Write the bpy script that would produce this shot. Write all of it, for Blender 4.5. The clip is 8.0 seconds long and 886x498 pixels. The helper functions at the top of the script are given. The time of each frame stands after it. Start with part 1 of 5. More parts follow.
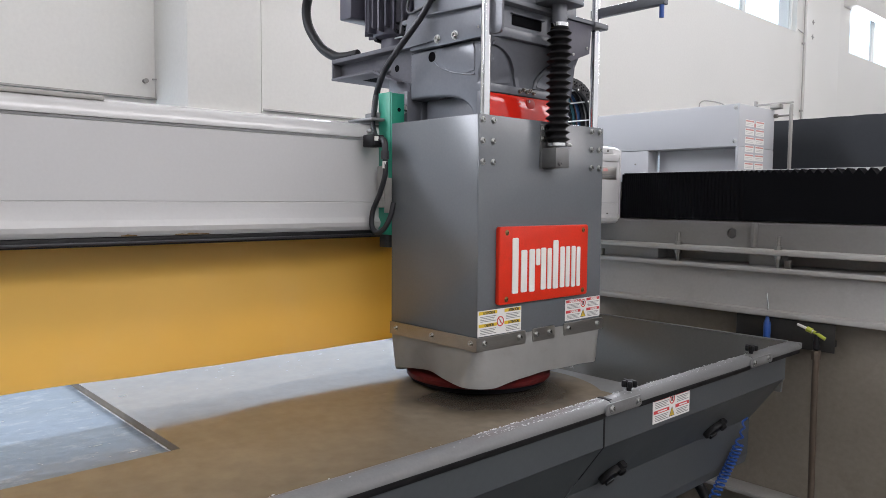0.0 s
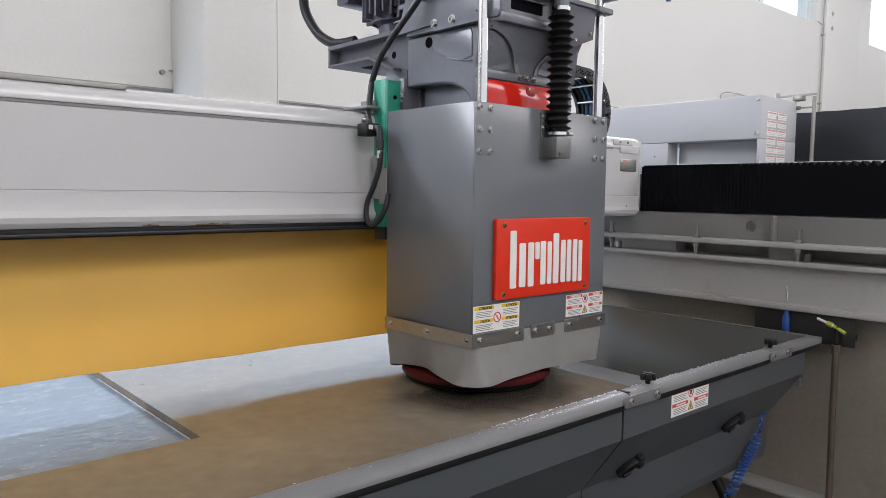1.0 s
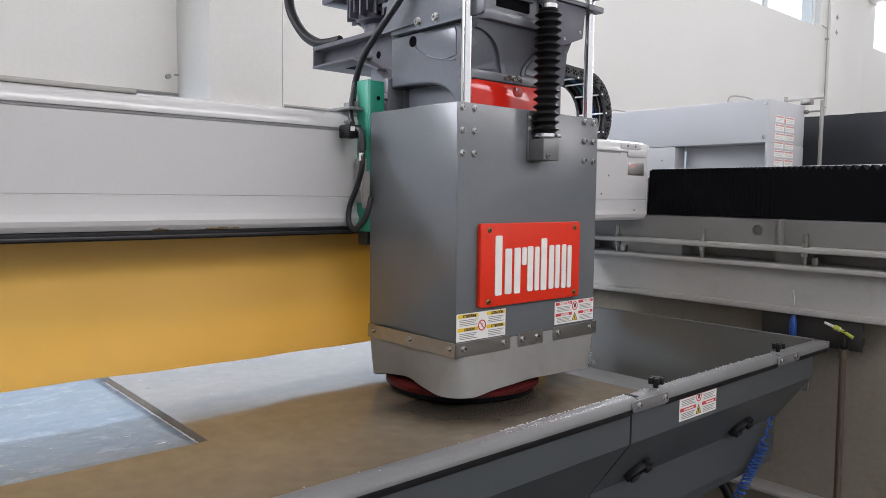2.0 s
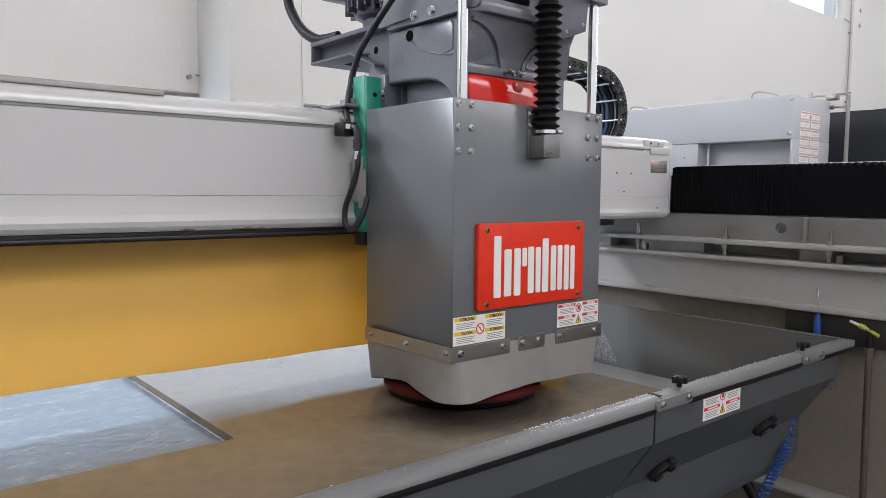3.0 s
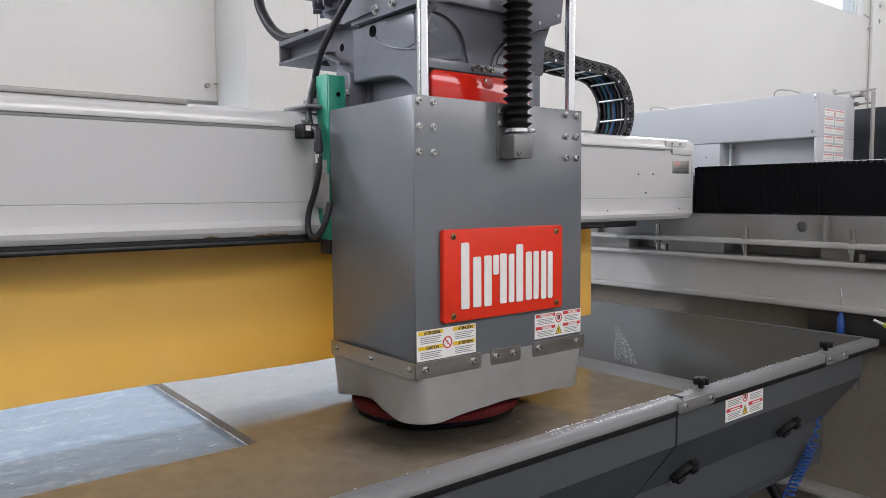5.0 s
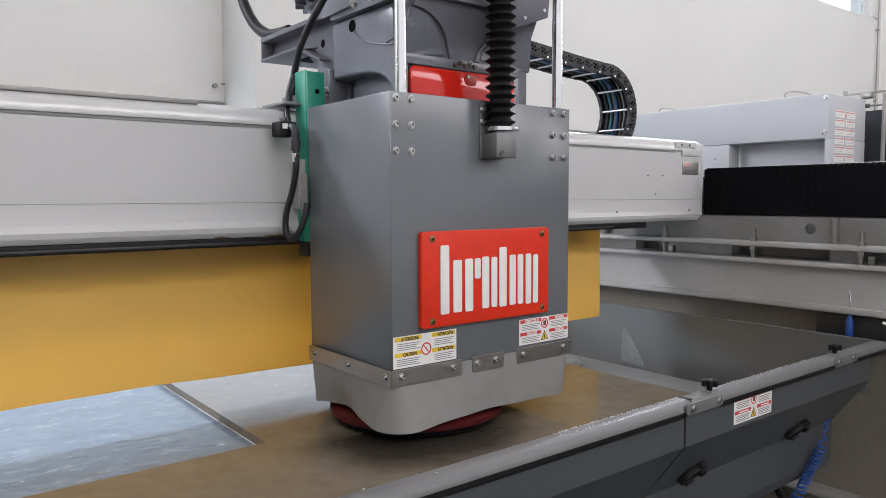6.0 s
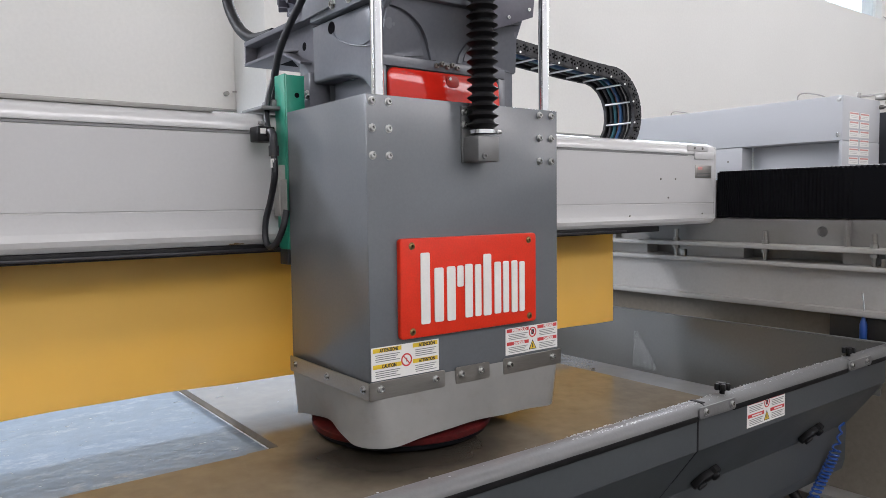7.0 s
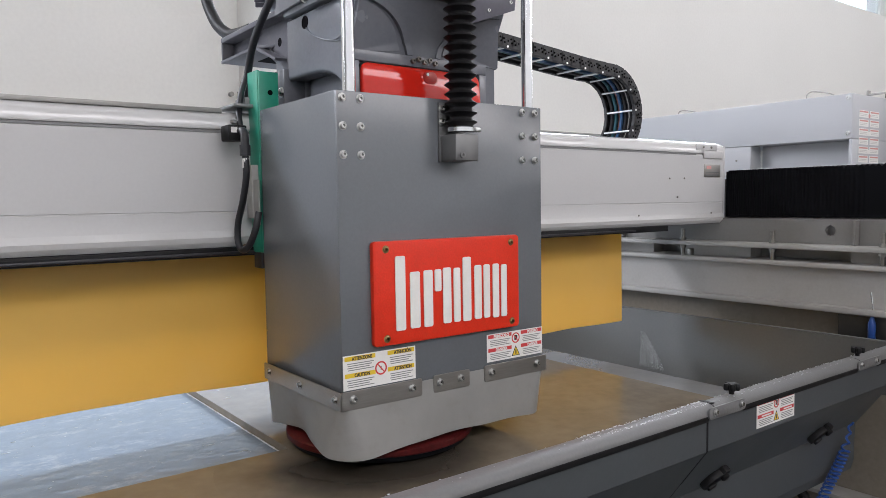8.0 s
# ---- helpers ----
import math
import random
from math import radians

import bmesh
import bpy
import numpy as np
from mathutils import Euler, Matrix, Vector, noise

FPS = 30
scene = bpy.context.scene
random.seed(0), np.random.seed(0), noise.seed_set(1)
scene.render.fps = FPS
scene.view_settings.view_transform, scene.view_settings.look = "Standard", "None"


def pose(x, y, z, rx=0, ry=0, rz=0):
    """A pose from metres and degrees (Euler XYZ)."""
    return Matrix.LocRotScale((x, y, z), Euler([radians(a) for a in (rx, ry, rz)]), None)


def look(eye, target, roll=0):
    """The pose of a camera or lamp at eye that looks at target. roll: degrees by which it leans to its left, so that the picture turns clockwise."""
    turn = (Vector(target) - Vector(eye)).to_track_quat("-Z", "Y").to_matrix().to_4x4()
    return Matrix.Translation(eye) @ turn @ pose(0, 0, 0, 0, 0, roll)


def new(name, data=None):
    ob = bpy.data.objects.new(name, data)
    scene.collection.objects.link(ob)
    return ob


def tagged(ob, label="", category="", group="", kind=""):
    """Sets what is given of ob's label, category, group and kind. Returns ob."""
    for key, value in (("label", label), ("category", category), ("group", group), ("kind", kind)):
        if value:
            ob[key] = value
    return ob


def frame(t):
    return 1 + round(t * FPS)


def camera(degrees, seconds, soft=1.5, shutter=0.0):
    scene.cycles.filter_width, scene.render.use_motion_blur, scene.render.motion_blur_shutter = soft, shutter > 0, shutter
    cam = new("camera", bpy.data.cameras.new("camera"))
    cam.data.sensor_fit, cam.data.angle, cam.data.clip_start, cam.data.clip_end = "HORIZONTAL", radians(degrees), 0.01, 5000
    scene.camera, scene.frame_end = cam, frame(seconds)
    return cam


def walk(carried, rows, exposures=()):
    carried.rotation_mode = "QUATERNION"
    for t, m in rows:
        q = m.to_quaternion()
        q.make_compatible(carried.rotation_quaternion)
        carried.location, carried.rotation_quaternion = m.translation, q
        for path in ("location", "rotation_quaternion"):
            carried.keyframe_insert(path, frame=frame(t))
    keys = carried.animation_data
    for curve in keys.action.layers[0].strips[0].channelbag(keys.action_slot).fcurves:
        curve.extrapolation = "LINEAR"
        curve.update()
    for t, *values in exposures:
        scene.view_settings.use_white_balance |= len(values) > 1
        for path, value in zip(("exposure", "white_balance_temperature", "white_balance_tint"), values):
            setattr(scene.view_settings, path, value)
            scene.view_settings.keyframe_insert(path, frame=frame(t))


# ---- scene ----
cam = camera(62.866, 8.0, soft=0.3)
EYE = 1.40
PATH = [
    (0.0, 0.0000, 0.0000, 0.0000, 47.575, -3.906, -0.460),
    (0.5, -0.0103, -0.0053, -0.0037, 47.922, -4.328, -0.691),
    (1.0, -0.0113, -0.0082, -0.0032, 48.598, -4.513, -0.691),
    (1.5, -0.0138, -0.0096, -0.0051, 48.407, -4.203, -0.717),
    (3.0, -0.0207, -0.0284, 0.0012, 50.220, -4.422, -0.429),
    (3.5, -0.0176, -0.0260, 0.0014, 50.260, -4.466, -0.377),
    (4.0, -0.0204, -0.0326, 0.0005, 50.614, -4.287, -0.281),
    (4.5, -0.0148, -0.0349, 0.0028, 51.283, -4.238, 0.322),
    (6.0, -0.0212, -0.0408, 0.0019, 51.965, -4.069, 0.225),
    (6.5, -0.0210, -0.0442, 0.0016, 52.336, -4.011, 0.376),
    (7.0, -0.0148, -0.0481, 0.0022, 52.772, -3.651, 0.657),
    (7.5, -0.0194, -0.0507, 0.0019, 52.896, -3.801, 0.679),
    (8.0, -0.0235, -0.0545, 0.0046, 53.038, -3.686, 0.826),
]
GANTRY = [
    (0.0, 0.0000, 0.0000),
    (0.5, 0.0043, -0.0437),
    (1.0, 0.0091, -0.0870),
    (1.5, 0.0133, -0.1303),
    (3.0, 0.0249, -0.2606),
    (3.5, 0.0293, -0.3042),
    (4.0, 0.0333, -0.3476),
    (4.5, 0.0377, -0.3904),
    (6.0, 0.0498, -0.5192),
    (6.5, 0.0545, -0.5630),
    (7.0, 0.0589, -0.6072),
    (7.5, 0.0634, -0.6515),
    (8.0, 0.0682, -0.6956),
]
walk(cam, [(t, pose(x, y, EYE + z, 90 + pitch, roll, yaw)) for t, x, y, z, yaw, pitch, roll in PATH],
     exposures=[(0.0, -0.16, 6620, 18), (8.0, -0.16, 6620, 18)])

# ---------------------------------------------------------------- daylight
world = bpy.data.worlds.new("sky")
scene.world = world
world.use_nodes = True
wn = world.node_tree
sky = wn.nodes.new("ShaderNodeTexSky")
sky.sky_type = "NISHITA"
sky.sun_disc = False
sky.sun_elevation = radians(38)
sky.sun_rotation = radians(-90)
wn.links.new(sky.outputs[0], wn.nodes["Background"].inputs[0])
wn.nodes["Background"].inputs[1].default_value = 0.12

sun = new("sun", bpy.data.lights.new("sun", "SUN"))
sun.data.energy, sun.data.angle, sun.data.color = 0.8, radians(14), (1.0, 0.96, 0.9)
sun.matrix_world = look((-12, 2, 12), (-1.5, 1.5, 1))


def window_light(name, x, y0, y1, z0, z1, facing, watts, colour):
    """Daylight entering through one window opening."""
    lamp = new(name, bpy.data.lights.new(name, "AREA"))
    lamp.data.shape, lamp.data.size, lamp.data.size_y = "RECTANGLE", y1 - y0, z1 - z0
    lamp.data.energy, lamp.data.color = watts, colour
    lamp.matrix_world = look((x, (y0 + y1) / 2, (z0 + z1) / 2), (x + facing, (y0 + y1) / 2, (z0 + z1) / 2))
    return lamp


BACK_X, FRONT_X, HALL_Y0, HALL_Y1, HALL_Z = -5.0, 4.2, -20.0, 20.0, 6.6
WIN_Z0, WIN_Z1 = 4.165, 5.2
BACK_BAYS = [(-12.0, -0.9), (4.0, 12.33), (14.7, 19.4)]
FRONT_BAYS = [(-4.0, 9.4), (11.0, 15.0)]
# unseen low windows, assumed from the pale reflection on the slab
LOW_BAYS = [(-9.0, 9.0)]
LOW_Z0, LOW_Z1 = 0.3, 2.03
for a, b in BACK_BAYS:
    window_light("window_light", BACK_X + 0.02, a, b, WIN_Z0, WIN_Z1, 1, 90 * (b - a), (0.84, 0.92, 1.0))
for a, b in LOW_BAYS:
    window_light("window_light", BACK_X - 0.02, a, b, LOW_Z0, LOW_Z1, 1, 7.3 * (b - a), (0.70, 0.86, 1.0))
for a, b in FRONT_BAYS:
    window_light("window_light", FRONT_X - 0.02, a, b, WIN_Z0, WIN_Z1, -1, 21 * (b - a), (1.0, 0.965, 0.93))


# ---------------------------------------------------------------- materials
def material(name, colour, rough=0.5, metal=0.0, vary=0.08, grain=60.0, blotch=4.0, bump=0.05, coat=0.0, stretch=(1, 1, 1),
             dirt=None, dirt_amount=0.0, spec=0.5, bump_scale=0.002):
    """A painted, metal, rubber or stone surface: base colour with fine grain and broad blotches, uneven gloss and fine relief."""
    m = bpy.data.materials.new(name)
    m.use_nodes = True
    nt = m.node_tree
    b = nt.nodes["Principled BSDF"]
    tc = nt.nodes.new("ShaderNodeTexCoord")
    mp = nt.nodes.new("ShaderNodeMapping")
    mp.inputs["Scale"].default_value = stretch
    nt.links.new(tc.outputs["Object"], mp.inputs[0])
    fine = nt.nodes.new("ShaderNodeTexNoise")
    fine.inputs["Scale"].default_value, fine.inputs["Detail"].default_value = grain, 4
    broad = nt.nodes.new("ShaderNodeTexNoise")
    broad.inputs["Scale"].default_value, broad.inputs["Detail"].default_value = blotch, 5
    for n in (fine, broad):
        nt.links.new(mp.outputs[0], n.inputs["Vector"])
    add = nt.nodes.new("ShaderNodeMath")
    add.operation = "ADD"
    nt.links.new(fine.outputs["Fac"], add.inputs[0])
    nt.links.new(broad.outputs["Fac"], add.inputs[1])
    ramp = nt.nodes.new("ShaderNodeMapRange")
    ramp.inputs["From Min"].default_value, ramp.inputs["From Max"].default_value = 0.4, 1.6
    ramp.inputs["To Min"].default_value, ramp.inputs["To Max"].default_value = 1 - 1.5 * vary, 1 + 1.5 * vary
    nt.links.new(add.outputs[0], ramp.inputs["Value"])
    mul = nt.nodes.new("ShaderNodeVectorMath")
    mul.operation = "SCALE"
    mul.inputs[0].default_value = colour
    nt.links.new(ramp.outputs[0], mul.inputs["Scale"])
    out = mul.outputs[0]
    if dirt:
        spots = nt.nodes.new("ShaderNodeTexNoise")
        spots.inputs["Scale"].default_value, spots.inputs["Detail"].default_value, spots.inputs["Roughness"].default_value = blotch * 2.3, 8, 0.7
        nt.links.new(mp.outputs[0], spots.inputs["Vector"])
        r2 = nt.nodes.new("ShaderNodeMapRange")
        r2.inputs["From Min"].default_value, r2.inputs["From Max"].default_value = 0.52, 0.75
        r2.inputs["To Max"].default_value = dirt_amount
        nt.links.new(spots.outputs["Fac"], r2.inputs["Value"])
        mix = nt.nodes.new("ShaderNodeMix")
        mix.data_type = "RGBA"
        nt.links.new(r2.outputs[0], mix.inputs["Factor"])
        nt.links.new(out, mix.inputs["A"])
        mix.inputs["B"].default_value = (*dirt, 1)
        out = mix.outputs["Result"]
    nt.links.new(out, b.inputs["Base Color"])
    rr = nt.nodes.new("ShaderNodeMapRange")
    rr.inputs["From Min"].default_value, rr.inputs["From Max"].default_value = 0.0, 1.0
    rr.inputs["To Min"].default_value, rr.inputs["To Max"].default_value = max(0.02, rough * 0.75), min(1, rough * 1.25)
    nt.links.new(broad.outputs["Fac"], rr.inputs["Value"])
    nt.links.new(rr.outputs[0], b.inputs["Roughness"])
    b.inputs["Metallic"].default_value = metal
    b.inputs["Coat Weight"].default_value = coat
    b.inputs["Coat Roughness"].default_value = 0.12
    b.inputs["Specular IOR Level"].default_value = spec
    if bump:
        bp = nt.nodes.new("ShaderNodeBump")
        bp.inputs["Strength"].default_value, bp.inputs["Distance"].default_value = bump, bump_scale
        nt.links.new(fine.outputs["Fac"], bp.inputs["Height"])
        nt.links.new(bp.outputs[0], b.inputs["Normal"])
    return m


def gloss_of(m, **values):
    b = m.node_tree.nodes["Principled BSDF"]
    for key, value in values.items():
        b.inputs[key.replace("_", " ").title()].default_value = value
    return m


WALL = material("warm white wall paint", (0.72, 0.71, 0.68), 0.75, vary=0.04, grain=40, blotch=0.7, bump=0.1)
CEILING = material("ceiling paint", (0.7, 0.69, 0.66), 0.85, vary=0.04, blotch=0.6)
FLOOR = material("grey sealed concrete", (0.055, 0.052, 0.047), 0.5, vary=0.15, grain=25, blotch=1.2, bump=0.1)
GREY = material("grey semi-gloss machine paint", (0.138, 0.148, 0.158), 0.21, vary=0.06, grain=180, blotch=5, bump=0.05, bump_scale=0.0006)
CAST = material("grey painted casting", (0.150, 0.157, 0.176), 0.25, vary=0.08, grain=120, blotch=8, bump=0.03, bump_scale=0.0006)
LIGHT = material("light grey machine paint", (0.52, 0.515, 0.512), 0.40, vary=0.03, grain=140, blotch=1.3, bump=0.06, bump_scale=0.0008)
EDGEGLOSS = gloss_of(material("glossy light grey edge paint", (0.55, 0.545, 0.54), 0.2, vary=0.02, grain=6, blotch=3, bump=0.7, bump_scale=0.012, coat=0.6), coat_roughness=0.04)
# rail paint again, with the upper web's shade put into its colour
RAILSHADE = material("rail paint darkened for shade", (0.195, 0.187, 0.178), 0.45, vary=0.06, grain=90, blotch=4, dirt=(0.17, 0.15, 0.12), dirt_amount=0.25)
HOODPAINT = material("light grey matt cover paint", (0.47, 0.480, 0.500), 0.55, vary=0.02, grain=140, blotch=1.3, bump=0.05, bump_scale=0.0008, spec=0.3)
RAILPAINT = material("pale grey rail paint", (0.415, 0.402, 0.382), 0.45, vary=0.06, grain=90, blotch=4, dirt=(0.24, 0.21, 0.17), dirt_amount=0.25)
# rail paint turned browner and darker to paint the shade below the rail
PEDESTAL = material("shade-darkened beige base paint", (0.265, 0.228, 0.185), 0.5, vary=0.14, grain=60, blotch=2.5, dirt=(0.15, 0.12, 0.09), dirt_amount=0.5)
STEEL = material("brushed stainless steel", (0.36, 0.345, 0.32), 0.42, 1.0, vary=0.1, grain=30, blotch=6, stretch=(6, 1, 12), bump=0.05)
CHROME = material("polished chrome", (0.75, 0.75, 0.76), 0.12, 1.0, vary=0.03, bump=0)
OLDBRASS = material("tarnished brass bolt", (0.30, 0.20, 0.09), 0.4, 1.0, vary=0.2, grain=300, blotch=60)
BOLT = material("zinc plated bolt", (0.45, 0.45, 0.44), 0.28, 1.0, vary=0.12, grain=300, blotch=60)
DARKBOLT = material("dull steel bolt", (0.25, 0.24, 0.22), 0.4, 1.0, vary=0.15, grain=300, blotch=60)
RED = material("glossy red enamel", (0.60, 0.022, 0.012), 0.05, vary=0.06, grain=120, blotch=20, bump=0, spec=0.5)
PLATE_RED = material("red painted cast sign", (0.70, 0.036, 0.014), 0.38, vary=0.1, grain=260, blotch=25, bump=0.3, bump_scale=0.001, spec=0.2,
                     dirt=(0.52, 0.05, 0.02), dirt_amount=0.5)
WHITE = material("white sign paint", (0.78, 0.77, 0.73), 0.45, vary=0.05, grain=200, blotch=30, bump=0.1)
GREEN = material("green painted steel", (0.012, 0.26, 0.17), 0.4, vary=0.08, grain=100, blotch=10)
BLACK = material("black rubber", (0.010, 0.010, 0.011), 0.5, vary=0.15, grain=100, blotch=20, spec=0.2)
BELLOW = material("black coated bellows cloth", (0.0056, 0.0058, 0.0070), 0.8, vary=0.2, grain=150, blotch=10, spec=0.06)
BLUEBLACK = material("dark blue-grey guard sheet", (0.014, 0.017, 0.022), 0.6, vary=0.1, blotch=2)
CABLE = material("dark grey cable sheath", (0.020, 0.020, 0.024), 0.40, vary=0.1, grain=150, blotch=20)
CHAIN = material("black nylon chain link", (0.017, 0.017, 0.020), 0.5, vary=0.15, grain=150, blotch=30)
MOTOR = material("dark violet-grey motor casting", (0.075, 0.072, 0.095), 0.42, vary=0.1, grain=120, blotch=12)
ALU = material("aluminium bar", (0.7, 0.7, 0.7), 0.35, 1.0, vary=0.08, grain=100, blotch=20)
BLUE = material("blue plastic", (0.022, 0.085, 0.34), 0.35, vary=0.08, grain=100)
YELLOWGREEN = material("yellow-green plastic", (0.45, 0.5, 0.06), 0.4, vary=0.08)
BRASS = material("tarnished brown hose", (0.10, 0.072, 0.052), 0.5, vary=0.2, grain=60, blotch=9)
RUST = material("brown rust stain", (0.15, 0.095, 0.035), 0.85, vary=0.3, grain=200, blotch=40, bump=0.4)
TRAY = material("grey table paint", (0.064, 0.0715, 0.077), 0.40, vary=0.07, grain=110, blotch=5)
WETBED = material("wet pale steel bed", (0.30, 0.31, 0.32), 0.22, vary=0.08, grain=30, blotch=6, bump=0, coat=0.2)
BLOCKSTEEL = material("machined grey steel", (0.2, 0.2, 0.2), 0.5, 0.6, vary=0.08, grain=60, blotch=12)
RIM = material("wet pale rim paint", (0.148, 0.148, 0.149), 0.42, vary=0.09, grain=170, blotch=14, bump=0.25, bump_scale=0.0015, coat=0.1,
               dirt=(0.2, 0.19, 0.17), dirt_amount=0.3)
PAPER = material("white sticker", (0.78, 0.77, 0.74), 0.4, vary=0.03, grain=200)
INK = material("black sticker print", (0.03, 0.03, 0.03), 0.5, vary=0.1)
STICKER_RED = material("red sticker print", (0.6, 0.05, 0.05), 0.45, vary=0.06)
FADED_RED = material("faded red print", (0.6, 0.27, 0.25), 0.5, vary=0.1)
STICKER_YELLOW = material("yellow sticker print", (0.75, 0.52, 0.03), 0.45, vary=0.06)
FADED_INK = material("faded grey print", (0.42, 0.40, 0.40), 0.5, vary=0.1)
GREYINK = material("grey small print", (0.20, 0.20, 0.20), 0.5, vary=0.1)


def wet_stone(name, grain, bump, rough, depth, colour=(0.20, 0.162, 0.112), stretch=(1, 1, 1), milk=None, milky=0.35, blotch=3.2):
    """Brown-grey slab under a film of milky grinding water."""
    m = material(name, colour, rough, vary=0.17, grain=grain, blotch=blotch, bump=bump, bump_scale=depth, stretch=stretch,
                 dirt=milk or tuple(1.35 * c for c in colour), dirt_amount=milky)
    b = m.node_tree.nodes["Principled BSDF"]
    b.inputs["IOR"].default_value = 1.36
    b.inputs["Coat Weight"].default_value, b.inputs["Coat Roughness"].default_value = 0.0, rough * 0.6
    return m


SLAB = wet_stone("wet stone slab", 30, 0.07, 0.10, 0.0008, (0.205, 0.167, 0.122))
# blue-grey base and pale mottles put the windows' reflection into the stone's colour
RIPPLED = wet_stone("wet rippled slab with painted reflection", 26, 0.36, 0.17, 0.003, (0.19, 0.25, 0.325), (1.6, 0.9, 1), (0.44, 0.51, 0.58), 0.85, 7.0)
RIPPLED.node_tree.nodes["Principled BSDF"].inputs["IOR"].default_value = 1.33


def curtain_cloth():
    m = material("amber plastic curtain", (0.88, 0.62, 0.20), 0.45, vary=0.05, grain=8, blotch=1.6, bump=0.03, dirt=(0.85, 0.64, 0.29), dirt_amount=0.5)
    nt = m.node_tree
    b = nt.nodes["Principled BSDF"]
    tr = nt.nodes.new("ShaderNodeBsdfTranslucent")
    tr.inputs[0].default_value = (0.94, 0.665, 0.18, 1)
    mix = nt.nodes.new("ShaderNodeMixShader")
    mix.inputs[0].default_value = 0.5
    nt.links.new(b.outputs[0], mix.inputs[1])
    nt.links.new(tr.outputs[0], mix.inputs[2])
    nt.links.new(mix.outputs[0], nt.nodes["Material Output"].inputs[0])
    return m


def shade_film():
    """Film on the slab that paints shade and splashed slurry, darkest by the plate and unevenly fading away from it."""
    m = wet_stone("dark shade and slurry film", 30, 0.07, 0.10, 0.0008, (0.205, 0.167, 0.122))
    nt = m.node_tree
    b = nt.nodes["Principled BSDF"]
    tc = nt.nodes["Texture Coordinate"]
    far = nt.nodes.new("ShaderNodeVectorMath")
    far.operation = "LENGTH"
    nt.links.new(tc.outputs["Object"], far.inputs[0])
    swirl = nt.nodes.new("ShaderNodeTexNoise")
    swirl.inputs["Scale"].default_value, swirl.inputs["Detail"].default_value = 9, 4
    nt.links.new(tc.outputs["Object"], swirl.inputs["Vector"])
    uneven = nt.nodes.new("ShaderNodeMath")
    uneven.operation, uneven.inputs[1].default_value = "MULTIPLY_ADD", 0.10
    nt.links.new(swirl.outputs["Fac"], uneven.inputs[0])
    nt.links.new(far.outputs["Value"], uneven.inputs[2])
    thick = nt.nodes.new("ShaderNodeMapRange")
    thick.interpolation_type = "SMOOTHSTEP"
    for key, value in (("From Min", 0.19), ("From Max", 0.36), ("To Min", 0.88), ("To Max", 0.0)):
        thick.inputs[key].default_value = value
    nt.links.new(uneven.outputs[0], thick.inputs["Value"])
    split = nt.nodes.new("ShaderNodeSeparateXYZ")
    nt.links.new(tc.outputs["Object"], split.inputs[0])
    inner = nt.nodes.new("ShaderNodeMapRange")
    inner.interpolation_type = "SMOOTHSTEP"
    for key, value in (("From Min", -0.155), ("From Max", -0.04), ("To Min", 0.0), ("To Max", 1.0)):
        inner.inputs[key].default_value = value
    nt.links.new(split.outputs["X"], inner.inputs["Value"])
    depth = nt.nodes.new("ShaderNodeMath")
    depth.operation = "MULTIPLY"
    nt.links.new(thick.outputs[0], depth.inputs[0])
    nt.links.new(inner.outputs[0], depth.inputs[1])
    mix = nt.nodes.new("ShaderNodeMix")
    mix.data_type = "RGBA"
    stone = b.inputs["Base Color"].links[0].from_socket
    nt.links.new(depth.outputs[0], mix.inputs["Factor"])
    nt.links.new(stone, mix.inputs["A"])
    # near-black that puts the plate's shade into the film's colour
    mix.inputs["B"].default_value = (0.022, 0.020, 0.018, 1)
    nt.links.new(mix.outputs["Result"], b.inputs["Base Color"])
    film_rough = nt.nodes.new("ShaderNodeMapRange")
    film_rough.inputs["To Min"].default_value, film_rough.inputs["To Max"].default_value = 0.10, 0.27
    nt.links.new(depth.outputs[0], film_rough.inputs["Value"])
    nt.links.new(film_rough.outputs[0], b.inputs["Roughness"])
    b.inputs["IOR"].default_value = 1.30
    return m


def skirt_plastic():
    m = material("milky flexible splash skirt", (0.335, 0.33, 0.315), 0.38, vary=0.1, grain=30, blotch=7, bump=0.1, dirt=(0.24, 0.20, 0.16), dirt_amount=0.55)
    nt = m.node_tree
    b = nt.nodes["Principled BSDF"]
    tr = nt.nodes.new("ShaderNodeBsdfTranslucent")
    tr.inputs[0].default_value = (0.6, 0.6, 0.57, 1)
    mix = nt.nodes.new("ShaderNodeMixShader")
    mix.inputs[0].default_value = 0.25
    nt.links.new(b.outputs[0], mix.inputs[1])
    nt.links.new(tr.outputs[0], mix.inputs[2])
    nt.links.new(mix.outputs[0], nt.nodes["Material Output"].inputs[0])
    return m


CURTAIN, SKIRT = curtain_cloth(), skirt_plastic()
SHADEFILM = shade_film()
# drops nearly white: the windows' sparkle is put into their colour
WATER = material("whitish water drop", (0.75, 0.77, 0.78), 0.03, vary=0.02, bump=0, coat=1.0)
WATER.node_tree.nodes["Principled BSDF"].inputs["Transmission Weight"].default_value = 0.2
FOAM_GLINT = material("white foam and glint flecks", (0.74, 0.78, 0.82), 0.3, vary=0.1, bump=0)
GLASS = bpy.data.materials.new("window glass")
GLASS.use_nodes = True
GLASS.node_tree.nodes["Principled BSDF"].inputs["Transmission Weight"].default_value = 1.0
GLASS.node_tree.nodes["Principled BSDF"].inputs["Roughness"].default_value = 0.05
GLASS.node_tree.nodes["Principled BSDF"].inputs["IOR"].default_value = 1.1
DAYGLOW = bpy.data.materials.new("bright overcast sky")
DAYGLOW.use_nodes = True
